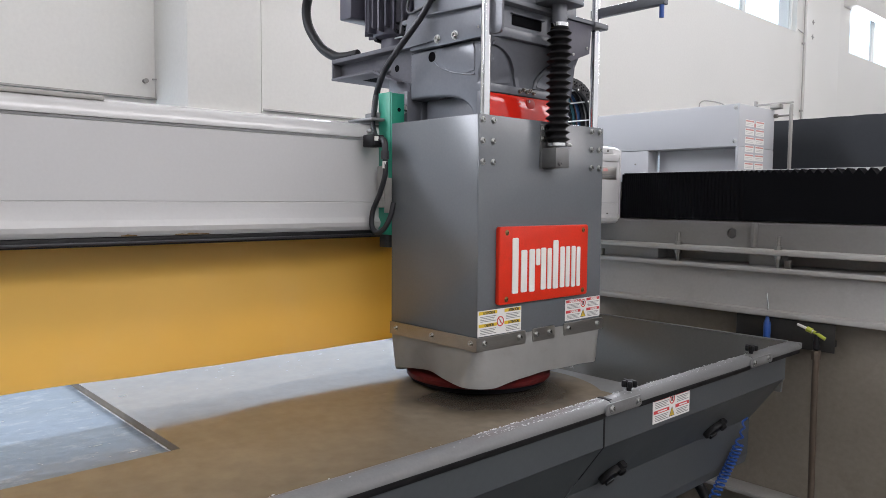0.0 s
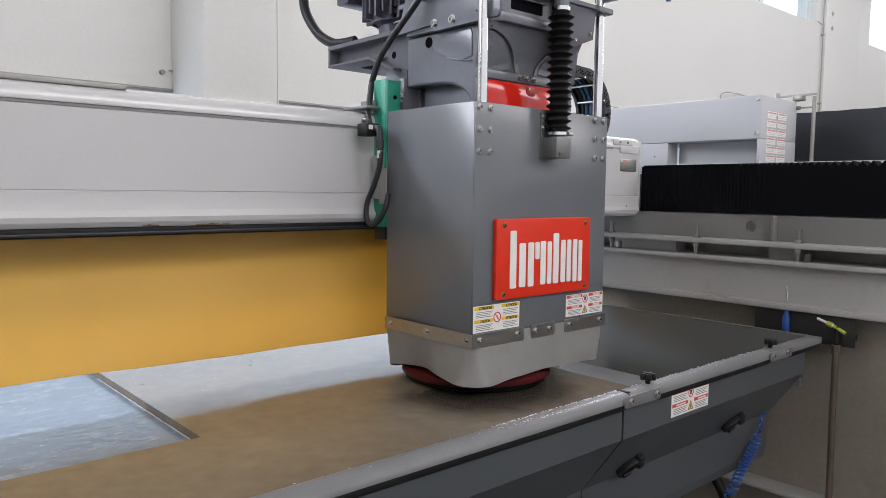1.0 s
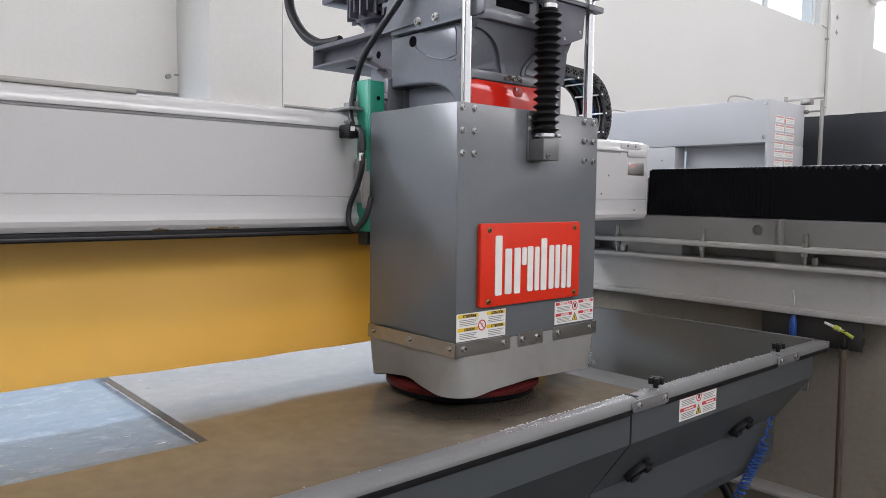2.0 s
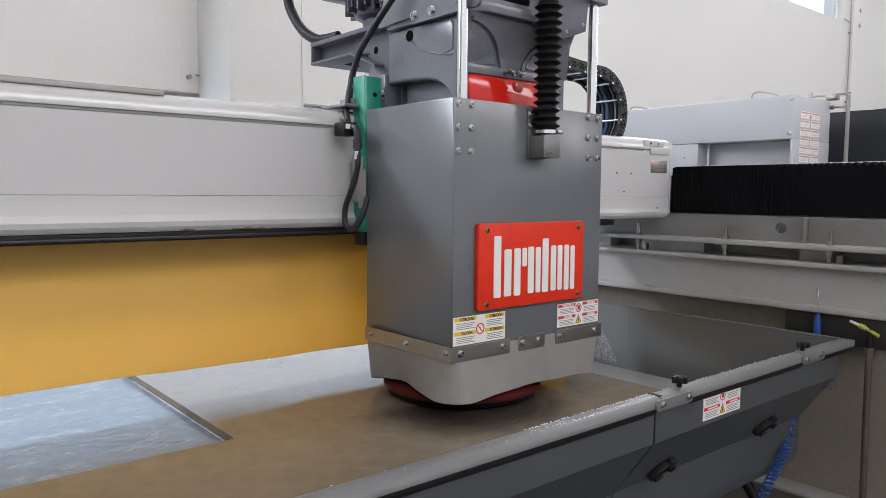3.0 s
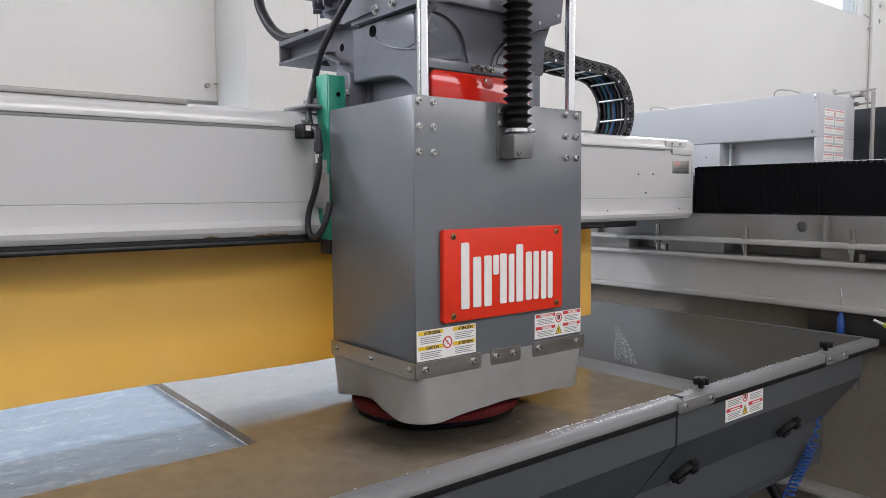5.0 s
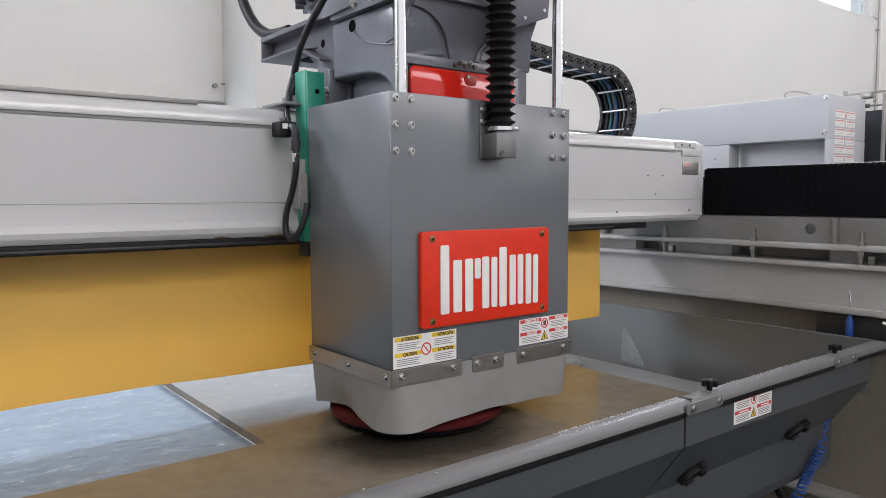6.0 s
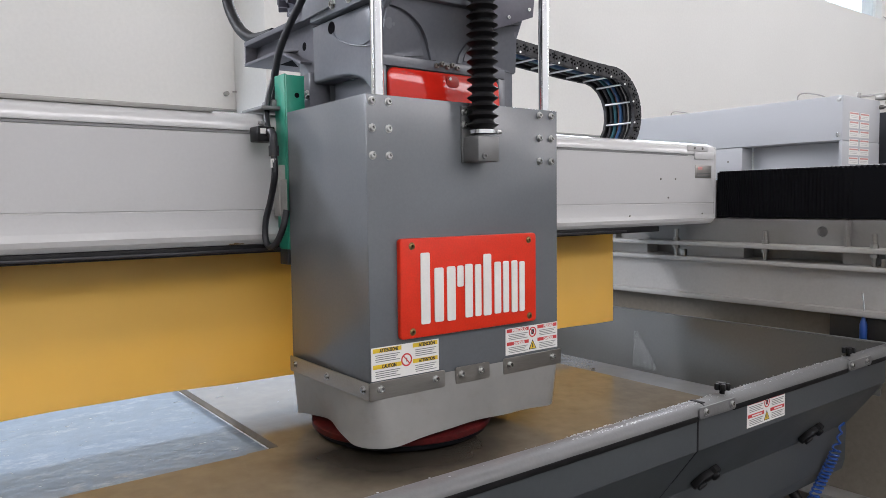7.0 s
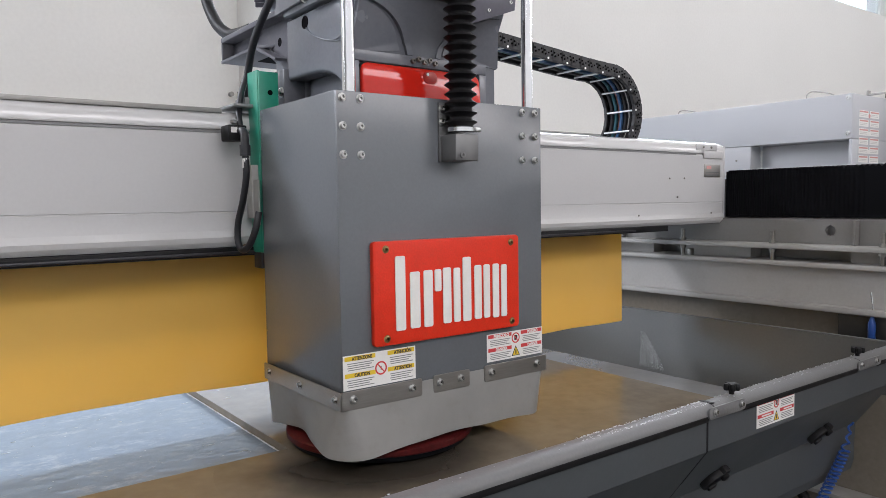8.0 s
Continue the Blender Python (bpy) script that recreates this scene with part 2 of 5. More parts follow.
DAYGLOW.node_tree.nodes["Principled BSDF"].inputs["Emission Color"].default_value = (0.62, 0.83, 1.0, 1)
DAYGLOW.node_tree.nodes["Principled BSDF"].inputs["Emission Strength"].default_value = 2.0
DAYLOW = DAYGLOW.copy()
DAYLOW.name = "dull daylight near the ground"
DAYLOW.node_tree.nodes["Principled BSDF"].inputs["Emission Strength"].default_value = 0.2


# ---------------------------------------------------------------- mesh helpers
def box(bm, x0, x1, y0, y1, z0, z1, bevel=0.0, seg=2):
    r = bmesh.ops.create_cube(bm, size=1.0)
    vs = r["verts"]
    for v in vs:
        v.co = ((x0 + x1) / 2 + v.co.x * (x1 - x0), (y0 + y1) / 2 + v.co.y * (y1 - y0), (z0 + z1) / 2 + v.co.z * (z1 - z0))
    if bevel:
        es = list({e for v in vs for e in v.link_edges})
        bmesh.ops.bevel(bm, geom=es, offset=bevel, segments=seg, affect="EDGES", profile=0.5)
    return bm


def cyl(bm, p0, p1, r0, r1=None, seg=24, caps=True):
    p0, p1 = Vector(p0), Vector(p1)
    r1 = r0 if r1 is None else r1
    d = p1 - p0
    m = Matrix.Translation((p0 + p1) / 2) @ d.to_track_quat("Z", "Y").to_matrix().to_4x4()
    bmesh.ops.create_cone(bm, cap_ends=caps, segments=seg, radius1=r0, radius2=r1, depth=d.length, matrix=m)
    return bm


def lathe(bm, profile, centre, direction=(0, 0, 1), seg=32, closed=False):
    """Turns (radius, height) pairs round an axis through centre."""
    q = Vector(direction).to_track_quat("Z", "Y").to_matrix()
    rings = []
    for r, h in profile:
        rings.append([bm.verts.new(Vector(centre) + q @ Vector((r * math.cos(a), r * math.sin(a), h)))
                      for a in (2 * math.pi * i / seg for i in range(seg))])
    for a, b in zip(rings, rings[1:]):
        for i in range(seg):
            bm.faces.new((a[i], a[(i + 1) % seg], b[(i + 1) % seg], b[i]))
    if closed:
        for i in range(seg):
            bm.faces.new((rings[-1][i], rings[-1][(i + 1) % seg], rings[0][(i + 1) % seg], rings[0][i]))
        return bm
    for ring, flip in ((rings[0], True), (rings[-1], False)):
        bm.faces.new(list(reversed(ring)) if flip else ring)
    return bm


def smooth_path(points, steps=8):
    """A Catmull-Rom curve through the points."""
    p = [Vector(a) for a in points]
    p = [2 * p[0] - p[1]] + p + [2 * p[-1] - p[-2]]
    out = []
    for i in range(1, len(p) - 2):
        for k in range(steps):
            t = k / steps
            a, b, c, d = p[i - 1], p[i], p[i + 1], p[i + 2]
            out.append(0.5 * ((2 * b) + (c - a) * t + (2 * a - 5 * b + 4 * c - d) * t * t + (3 * b - a - 3 * c + d) * t ** 3))
    return out + [p[-2]]


def tube(bm, points, r, seg=10, steps=8, raw=False):
    path = [Vector(a) for a in points] if raw else smooth_path(points, steps)
    rings, up = [], Vector((0.03, 0.02, 1))
    for i, c in enumerate(path):
        d = (path[min(i + 1, len(path) - 1)] - path[max(i - 1, 0)]).normalized()
        side = d.cross(up)
        if side.length < 1e-3:
            side = d.cross(Vector((1, 0, 0)))
        side.normalize()
        up = side.cross(d).normalized()
        rings.append([bm.verts.new(c + r * (math.cos(a) * side + math.sin(a) * up)) for a in (2 * math.pi * k / seg for k in range(seg))])
    for a, b in zip(rings, rings[1:]):
        for k in range(seg):
            bm.faces.new((a[k], a[(k + 1) % seg], b[(k + 1) % seg], b[k]))
    bm.faces.new(list(reversed(rings[0])))
    bm.faces.new(rings[-1])
    return bm


def prism(bm, outline, axis, a, b, bevel=0.0, seg=2):
    """Extrudes a closed outline in the plane across axis from a to b. Outlines are (y,z), (x,z) or (x,y)."""
    def at(u, v, w):
        return {"x": (w, u, v), "y": (u, w, v), "z": (u, v, w)}[axis]
    lo = [bm.verts.new(at(u, v, a)) for u, v in outline]
    hi = [bm.verts.new(at(u, v, b)) for u, v in outline]
    n = len(outline)
    faces = [bm.faces.new(lo), bm.faces.new(list(reversed(hi)))]
    for i in range(n):
        faces.append(bm.faces.new((lo[(i + 1) % n], lo[i], hi[i], hi[(i + 1) % n])))
    bmesh.ops.recalc_face_normals(bm, faces=faces)
    if bevel:
        es = list({e for f in faces[:2] for e in f.edges})
        bmesh.ops.bevel(bm, geom=es, offset=bevel, segments=seg, affect="EDGES", profile=0.5)
    return bm


def rounded(x0, x1, y0, y1, r, n=5):
    """The outline of a rectangle with round corners."""
    out = []
    for cx, cy, a0 in ((x1 - r, y1 - r, 0), (x0 + r, y1 - r, 90), (x0 + r, y0 + r, 180), (x1 - r, y0 + r, 270)):
        for k in range(n + 1):
            a = radians(a0 + 90 * k / n)
            out.append((cx + r * math.cos(a), cy + r * math.sin(a)))
    return out


ORIGIN = {}


def thing(name, at=(0, 0, 0), label="", category="", group="", kind=""):
    ob = new(name)
    ob.location = at
    ob.empty_display_size = 0.05
    ORIGIN[ob.name] = Vector(at)
    return tagged(ob, label, category, group, kind)


def to_mesh(name, bm, mat, angle=38):
    bmesh.ops.recalc_face_normals(bm, faces=bm.faces[:])
    me = bpy.data.meshes.new(name)
    bm.to_mesh(me)
    bm.free()
    me.materials.append(mat)
    me.polygons.foreach_set("use_smooth", [True] * len(me.polygons))
    me.set_sharp_from_angle(angle=radians(angle))
    return me


def part(name, bm, mat, parent=None, label="", at=None, angle=38):
    """Links bm, built in world places, as one mesh under parent. at: the part's own turning point."""
    base = ORIGIN[parent.name] if parent else Vector((0, 0, 0))
    here = Vector(at) if at else base
    bmesh.ops.translate(bm, verts=bm.verts[:], vec=-here)
    ob = new(name, to_mesh(name, bm, mat, angle))
    if parent:
        ob.parent = parent
    ob.location = here - base
    ORIGIN[ob.name] = here
    return tagged(ob, label)


def share(name, mesh, m, parent):
    """One more piece on a mesh that is already there, at a pose in its parent's space."""
    ob = new(name, mesh)
    ob.parent = parent
    ob.matrix_basis = m
    ORIGIN[ob.name] = ORIGIN[parent.name] + m.translation
    return ob


def B():
    return bmesh.new()


def solid(name, bm, mat, label="", category="", group="", kind=""):
    """A thing that is one mesh, with its origin at its base."""
    xs, ys, zs = zip(*[v.co for v in bm.verts])
    base = Vector(((min(xs) + max(xs)) / 2, (min(ys) + max(ys)) / 2, min(zs)))
    ob = part(name, bm, mat, None, at=base)
    return tagged(ob, label, category, group, kind)


def bolt_mesh(r=0.008, h=0.006, washer=True, axis="x"):
    """A socket-head or hex bolt on its washer; its head points along +x."""
    bm = B()
    if washer:
        lathe(bm, [(r * 1.35, 0), (r * 1.35, 0.0016), (r * 0.9, 0.0018)], (0, 0, 0), (1, 0, 0), 20)
    lathe(bm, [(r, 0.001), (r, h * 0.85), (r * 0.86, h), (r * 0.5, h), (r * 0.48, h * 0.45), (r * 0.1, h * 0.45)], (0, 0, 0), (1, 0, 0), 12)
    return bm


def words(text, size, mat, parent, at, turn, name="lettering", width=None):
    """Raised print in the built-in font; at: world place of its middle; turn: its axes (x along the text, y up)."""
    cu = bpy.data.curves.new(name, "FONT")
    cu.body, cu.size, cu.align_x, cu.align_y, cu.extrude = text, size, "CENTER", "CENTER", 0.0002
    cu.offset = size * 0.035
    tmp = bpy.data.objects.new(name, cu)
    scene.collection.objects.link(tmp)
    me = bpy.data.meshes.new_from_object(tmp.evaluated_get(bpy.context.evaluated_depsgraph_get()))
    scene.collection.objects.unlink(tmp)
    bpy.data.objects.remove(tmp)
    me.name = name
    me.materials.clear()
    me.materials.append(mat)
    if width:
        w = max(v.co.x for v in me.vertices) - min(v.co.x for v in me.vertices)
        for v in me.vertices:
            v.co.x *= width / w
    ob = new(name, me)
    ob.parent = parent
    ob.matrix_basis = Matrix.Translation(Vector(at) - ORIGIN[parent.name]) @ turn
    ORIGIN[ob.name] = Vector(at)
    return ob


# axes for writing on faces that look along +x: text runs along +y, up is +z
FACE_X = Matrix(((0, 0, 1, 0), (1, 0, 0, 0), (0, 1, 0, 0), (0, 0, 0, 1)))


# ---------------------------------------------------------------- the hall
def hall():
    bm = box(B(), BACK_X - 0.4, FRONT_X + 0.4, HALL_Y0 - 0.4, HALL_Y1 + 0.4, -0.2, 0.0)
    solid("floor", bm, FLOOR, "grey sealed concrete workshop floor", "floor", kind="structure")
    bm = box(B(), BACK_X - 0.4, FRONT_X + 0.4, HALL_Y0 - 0.4, HALL_Y1 + 0.4, HALL_Z, HALL_Z + 0.2)
    solid("ceiling", bm, CEILING, "plain pale workshop ceiling", "ceiling", kind="structure")

    def pierced(name, x0, x1, rows, label):
        """A wall with rows of openings: (z0, z1, bays) from the floor up."""
        bm, z = B(), 0.0
        for z0, z1, bays in rows:
            box(bm, x0, x1, HALL_Y0, HALL_Y1, z, z0)
            edges = [HALL_Y0] + [v for bay in bays for v in bay] + [HALL_Y1]
            for a, b in zip(edges[::2], edges[1::2]):
                box(bm, x0, x1, a, b, z0, z1)
            z = z1
        box(bm, x0, x1, HALL_Y0, HALL_Y1, z, HALL_Z)
        solid(name, bm, WALL, label, "wall", kind="structure")
    pierced("wall_west", BACK_X - 0.3, BACK_X, [(LOW_Z0, LOW_Z1, LOW_BAYS), (WIN_Z0, WIN_Z1, BACK_BAYS)], "warm white plastered wall with two rows of windows")
    pierced("wall_east", FRONT_X, FRONT_X + 0.3, [(WIN_Z0, WIN_Z1, FRONT_BAYS)], "warm white plastered wall with high strip windows")
    for name, y0 in (("wall_south", HALL_Y0 - 0.3), ("wall_north", HALL_Y1)):
        solid(name, box(B(), BACK_X - 0.3, FRONT_X + 0.3, y0, y0 + 0.3, 0, HALL_Z), WALL, "warm white plastered end wall", "wall", kind="structure")
    # pilasters on the west wall
    # unseen corbel added; near pilaster stops here so the low windows reflect unbroken
    solid("corbel", box(B(), BACK_X, BACK_X + 0.56, 1.885, 2.45, 1.945, 1.965, 0.004), WALL, "unseen added white corbel under the pilaster", "corbel", kind="structure")
    for y0, y1, d, z0 in ((1.912, 2.423, 0.535, 1.965), (12.63, 14.07, 0.05, 0.0)):
        solid("pilaster", box(B(), BACK_X, BACK_X + d, y0, y1, z0, HALL_Z, 0.01), WALL, "warm white plastered wall pilaster", "pilaster", "wall pilasters", "structure")
    # strip windows with frames and mullions
    k = 0
    for x, z0, z1, bays in ((BACK_X - 0.12, WIN_Z0, WIN_Z1, BACK_BAYS), (BACK_X - 0.12, LOW_Z0, LOW_Z1, LOW_BAYS), (FRONT_X + 0.12, WIN_Z0, WIN_Z1, FRONT_BAYS)):
        for a, b in bays:
            k += 1
            w = thing("window_%d" % k, (x, (a + b) / 2, z0), "high strip window with a white metal frame", "window", kind="structure")
            bm = B()
            f = 0.045 if z0 > 3 else 0.012
            for z in (z0, z1 - f):
                box(bm, x - 0.04, x + 0.04, a, b, z, z + f)
            n = max(1, round((b - a) / 1.55)) if z0 > 3 else 1
            for i in range(n + 1):
                y = a + (b - a) * i / n
                box(bm, x - 0.04, x + 0.04, max(a, y - 0.022), min(b, y + 0.022), z0 + f, z1 - f)
            part("window_frame", bm, WHITE, w)
            for i in range(n):
                y0, y1 = a + (b - a) * i / n + 0.022, a + (b - a) * (i + 1) / n - 0.022
                pane = part("pane", box(B(), x - 0.005, x + 0.005, y0, y1, z0 + f, z1 - f), GLASS, w)
                pane.visible_shadow = False
    # sky outside the windows
    for x in (BACK_X - 2.5, FRONT_X + 2.5):
        solid("backdrop", box(B(), x - 0.02, x + 0.02, HALL_Y0 - 6, HALL_Y1 + 10, 3, 14), DAYGLOW, "bright overcast sky outside the windows", "sky", kind="structure")
        # unseen yard, its glow set to suit the slab's reflection
        solid("backdrop", box(B(), x - 0.02, x + 0.02, HALL_Y0 - 6, HALL_Y1 + 10, 0, 2.995), DAYLOW, "dull pale yard outside the windows", "yard", kind="structure")
    # white strip that paints the highlight along the pilaster's edge
    solid("pilaster_glint", box(B(), BACK_X + 0.526, BACK_X + 0.538, 2.4232, 2.431, 1.9655, HALL_Z - 0.002, 0.002), WHITE, "thin white strip painting the pilaster edge's highlight", "corner bead", kind="structure")
    # dark rail along the recessed bays of the west wall
    for y0, y1 in ((-6.0, 1.91), (2.42, 6.4)):
        bm = B()
        box(bm, BACK_X, BACK_X + 0.04, y0, y1, 2.056, 2.063, 0.002)
        box(bm, BACK_X, BACK_X + 0.02, y0, y1, 2.0631, 2.072, 0.002)
        solid("cable_rail", bm, GREYRAIL, "grey metal cable rail fixed along the wall", "cable rail", "wall cable rails")
    # conduit down the far pilaster's edge, with two clips beside it
    c = thing("conduit", (BACK_X, 12.57, 1.2), "thin grey conduit clipped to the wall", "conduit")
    part("pipe", cyl(B(), (BACK_X + 0.03, 12.57, 1.2), (BACK_X + 0.03, 12.57, HALL_Z), 0.010, seg=10), GREYRAIL, c)
    part("branch", cyl(B(), (BACK_X + 0.03, 12.33, 4.20), (BACK_X + 0.03, 12.57, 4.165), 0.008, seg=8), GREYRAIL, c)
    for z in (1.8, 2.9, 4.0):
        part("clip", box(B(), BACK_X, BACK_X + 0.05, 12.552, 12.588, z, z + 0.03, 0.004), GREYRAIL, c)
    for z in (4.16, 4.40):
        k_ = thing("wall_clip", (BACK_X + 0.05, 12.86, z), "small grey cross-shaped clip on the pilaster", "clip", "pilaster clips")
        part("bar", box(B(), BACK_X + 0.05, BACK_X + 0.065, 12.815, 12.905, z - 0.008, z + 0.008, 0.003), GREYRAIL, k_)
        part("pin", box(B(), BACK_X + 0.05, BACK_X + 0.062, 12.852, 12.868, z - 0.04, z + 0.04, 0.003), GREYRAIL, k_)
    solid("lintel", box(B(), BACK_X, BACK_X + 0.22, 14.35, 19.4, 4.93, 5.2, 0.01), WALL, "white plastered lintel over the far window", "lintel", kind="structure")
    # small pipe fitting
    f = thing("wall_fitting", (BACK_X, 1.89, 2.13), "small grey pipe fitting on the wall", "fitting")
    part("bracket", box(B(), BACK_X, BACK_X + 0.02, 1.918, 1.932, 2.135, 2.245, 0.004), GREYRAIL, f)
    part("stub", cyl(B(), (BACK_X + 0.03, 1.885, 2.19), (BACK_X + 0.03, 1.955, 2.196), 0.006), GREYRAIL, f)
    part("cap", cyl(B(), (BACK_X, 1.845, 2.177), (BACK_X + 0.035, 1.845, 2.177), 0.016), GREYRAIL, f)


DARKSTEEL = material("dull dark steel sheet", (0.05, 0.048, 0.045), 0.5, 0.4, vary=0.12, blotch=8)
GREYRAIL = material("dull grey metal", (0.34, 0.33, 0.31), 0.5, 0.3, vary=0.1, blotch=8)


# ---------------------------------------------------------------- the machine's side rail
RY = 2.487
X_LEFT, X_RIGHT = -2.7, 1.6


def side_rail():
    rail = thing("machine_rail", (-1.2, RY + 0.1, 0), "pale grey steel runway rail with levelling bolts", "machine rail")
    bm = B()
    # upper web with its round hole
    hx, hz, hr, n = -1.2133, 1.288, 0.0185, 24
    box(bm, X_LEFT, hx - 0.06, RY + 0.02, RY + 0.035, 1.24, 1.329)
    box(bm, hx + 0.06, X_RIGHT, RY + 0.02, RY + 0.035, 1.24, 1.329)

    ring, rim_ = [], []
    turns = [2 * math.pi * i / n for i in range(n)]
    turns += [math.atan2(v, u) % (2 * math.pi) for u, v in ((0.06, 0.04), (-0.06, 0.04), (-0.06, -0.049), (0.06, -0.049))]
    turns.sort()
    n = len(turns)
    for a in turns:
        c, s = math.cos(a), math.sin(a)
        k = 1 / max(abs(c) / 0.06, abs(s) / (0.04 if s > 0 else 0.049))
        ring.append((hx + hr * c, hz + hr * s))
        rim_.append((hx + k * c, hz + k * s))
    for y in (RY + 0.02, RY + 0.035):
        a = [bm.verts.new((x, y, z)) for x, z in ring]
        b = [bm.verts.new((x, y, z)) for x, z in rim_]
        for i in range(n):
            bm.faces.new((a[i], a[(i + 1) % n], b[(i + 1) % n], b[i]))
        if y == RY + 0.02:
            first = a
        else:
            for i in range(n):
                bm.faces.new((first[i], first[(i + 1) % n], a[(i + 1) % n], a[i]))
    part("upper_web", bm, RAILSHADE, rail)
    # unseen web added to keep the space behind the hole dark
    part("rear_web", box(B(), X_LEFT, X_RIGHT, RY + 0.105, RY + 0.12, 1.24, 1.48), RAILPAINT, rail)
    part("rail_head", box(B(), X_LEFT, X_RIGHT, RY + 0.085, RY + 0.105, 1.40, 1.48), GREYRAIL, rail)
    for x in (-2.09, -1.124, -0.155, 0.8):
        part("stiffener", box(B(), x - 0.005, x + 0.005, RY - 0.010, RY + 0.02, 1.2405, 1.328, 0.002), RAILSHADE, rail)
    part("upper_flange", box(B(), X_LEFT, X_RIGHT, RY - 0.055, RY + 0.12, 1.223, 1.24, 0.003), RAILPAINT, rail)
    # packing plates between the two beams
    for a, b in ((-2.6, -1.95), (-1.80, -1.51), (-1.15, -1.045), (-0.70, 0.1), (0.5, 1.5)):
        part("packing_plate", box(B(), a, b, RY + 0.03, RY + 0.10, 1.18, 1.223), RAILPAINT, rail)
    part("lower_top_flange", box(B(), X_LEFT, X_RIGHT, RY - 0.045, RY + 0.14, 1.163, 1.18, 0.003), RAILPAINT, rail)
    part("lower_web", box(B(), X_LEFT, X_RIGHT, RY - 0.012, RY + 0.10, 1.036, 1.163), RAILPAINT, rail)
    part("lower_bottom_flange", box(B(), X_LEFT, X_RIGHT, RY - 0.045, RY + 0.14, 1.016, 1.036, 0.003), RAILPAINT, rail)
    part("pedestal", box(B(), X_LEFT, X_RIGHT, RY + 0.05, RY + 0.13, 0.0, 1.016), PEDESTAL, rail)
    part("foot_flange", box(B(), X_LEFT, X_RIGHT, RY - 0.04, RY + 0.05, 0.378, 0.393, 0.003), RAILPAINT, rail)
    # levelling studs
    nut = B()
    cyl(nut, (0, 0, 0), (0, 0, 0.012), 0.0125, seg=6)
    nut_me = to_mesh("nut", nut, DARKBOLT)
    stud = B()
    cyl(stud, (0, 0, 0), (0, 0, 0.105), 0.0072, seg=14)
    for i in range(1, 24):
        cyl(stud, (0, 0, i * 0.0045 - 0.001), (0, 0, i * 0.0045 + 0.001), 0.0079, seg=14)
    stud_me = to_mesh("stud", stud, DARKBOLT)
    for x in (-2.137, -1.7655, -1.393, -1.027, -0.662, -0.296):
        y = RY - 0.028
        s = share("levelling_stud", stud_me, Matrix.Translation(Vector((x, y, 1.181)) - ORIGIN[rail.name]), rail)
        for z in (0.029, 0.0595):
            share("nut", nut_me, Matrix.Translation((0, 0, z)), s)
        if x in (-1.7655, -1.027):
            part("stop_block", box(B(), x + 0.024, x + 0.044, y - 0.008, y + 0.010, 1.1805, 1.208, 0.002), DARKBOLT, rail)
    # dark backing seen through the gap
    part("inner_shade_plate", box(B(), X_LEFT, X_RIGHT, RY + 0.12, RY + 0.128, 1.18, 1.223), GREYRAIL, rail)
    # tool plate with two air guns
    plate = thing("tool_plate", (-1.0, RY - 0.03, 0.918), "brushed stainless plate holding two air guns", "tool plate")
    part("sheet", box(B(), -1.166, -0.843, RY - 0.018, RY - 0.014, 0.918, 1.010, 0.001), DARKSTEEL, plate)
    part("rear_web", box(B(), -1.151, -0.86, RY - 0.014, RY + 0.05, 0.93, 0.95), DARKSTEEL, plate)
    gun = thing("spray_gun", (-1.051, RY - 0.03, 0.93), "blue plastic air nozzle with a bent steel tip", "air gun")
    part("handle", lathe(B(), [(0.009, 0), (0.0115, 0.004), (0.0115, 0.056), (0.0085, 0.066), (0.004, 0.082)], (-1.053, RY - 0.032, 0.935)), BLUE, gun)
    part("hook", box(B(), -1.059, -1.047, RY - 0.0235, RY - 0.0175, 0.95, 0.975), BLUE, gun)
    part("nozzle", tube(B(), [(-1.052, RY - 0.032, 1.014), (-1.052, RY - 0.032, 1.05), (-1.057, RY - 0.033, 1.094)], 0.003), CHROME, gun)
    tap = thing("hose_tap", (-0.878, RY - 0.04, 0.0), "brass hose tap with a yellow-green lever nozzle", "tap")
    part("nozzle", cyl(B(), (-0.949, RY - 0.045, 1.003), (-0.899, RY - 0.045, 0.985), 0.0042, 0.0055), PAPER, tap)
    part("collar", cyl(B(), (-0.919, RY - 0.045, 0.992), (-0.902, RY - 0.045, 0.986), 0.0085), YELLOWGREEN, tap)
    part("lever", cyl(B(), (-0.899, RY - 0.045, 0.985), (-0.862, RY - 0.045, 0.966), 0.0055), YELLOWGREEN, tap)
    part("valve_body", lathe(B(), [(0.006, 0), (0.011, 0.005), (0.011, 0.03), (0.008, 0.036), (0.008, 0.06)], (-0.889, RY - 0.042, 0.925)), BLACK, tap)
    part("union_nut", cyl(B(), (-0.889, RY - 0.042, 0.895), (-0.889, RY - 0.042, 0.925), 0.014, seg=6), BRASS, tap)
    part("hose", tube(B(), [(-0.889, RY - 0.042, 0.90), (-0.888, RY - 0.043, 0.7), (-0.884, RY - 0.045, 0.4), (-0.878, RY - 0.045, 0.0)], 0.0105), BRASS, tap)


def far_guard():
    g = thing("bellows_guard", (-0.6, 3.6, 0), "dark folded guard sheet behind the rail", "guard")
    bm = B()
    n, x0, x1 = 54, -2.0, 1.4
    pts = [(x0 + (x1 - x0) * i / n, 3.5 + (0.02 if i % 2 else 0.0)) for i in range(n + 1)]
    prism(bm, pts + [(x, y + 0.01) for x, y in reversed(pts)], "z", 1.5, 1.784)
    part("sheet", bm, BLUEBLACK, g)
    part("support", box(B(), x0, x1, 3.53, 3.62, 0, 1.5), RAILPAINT, g)


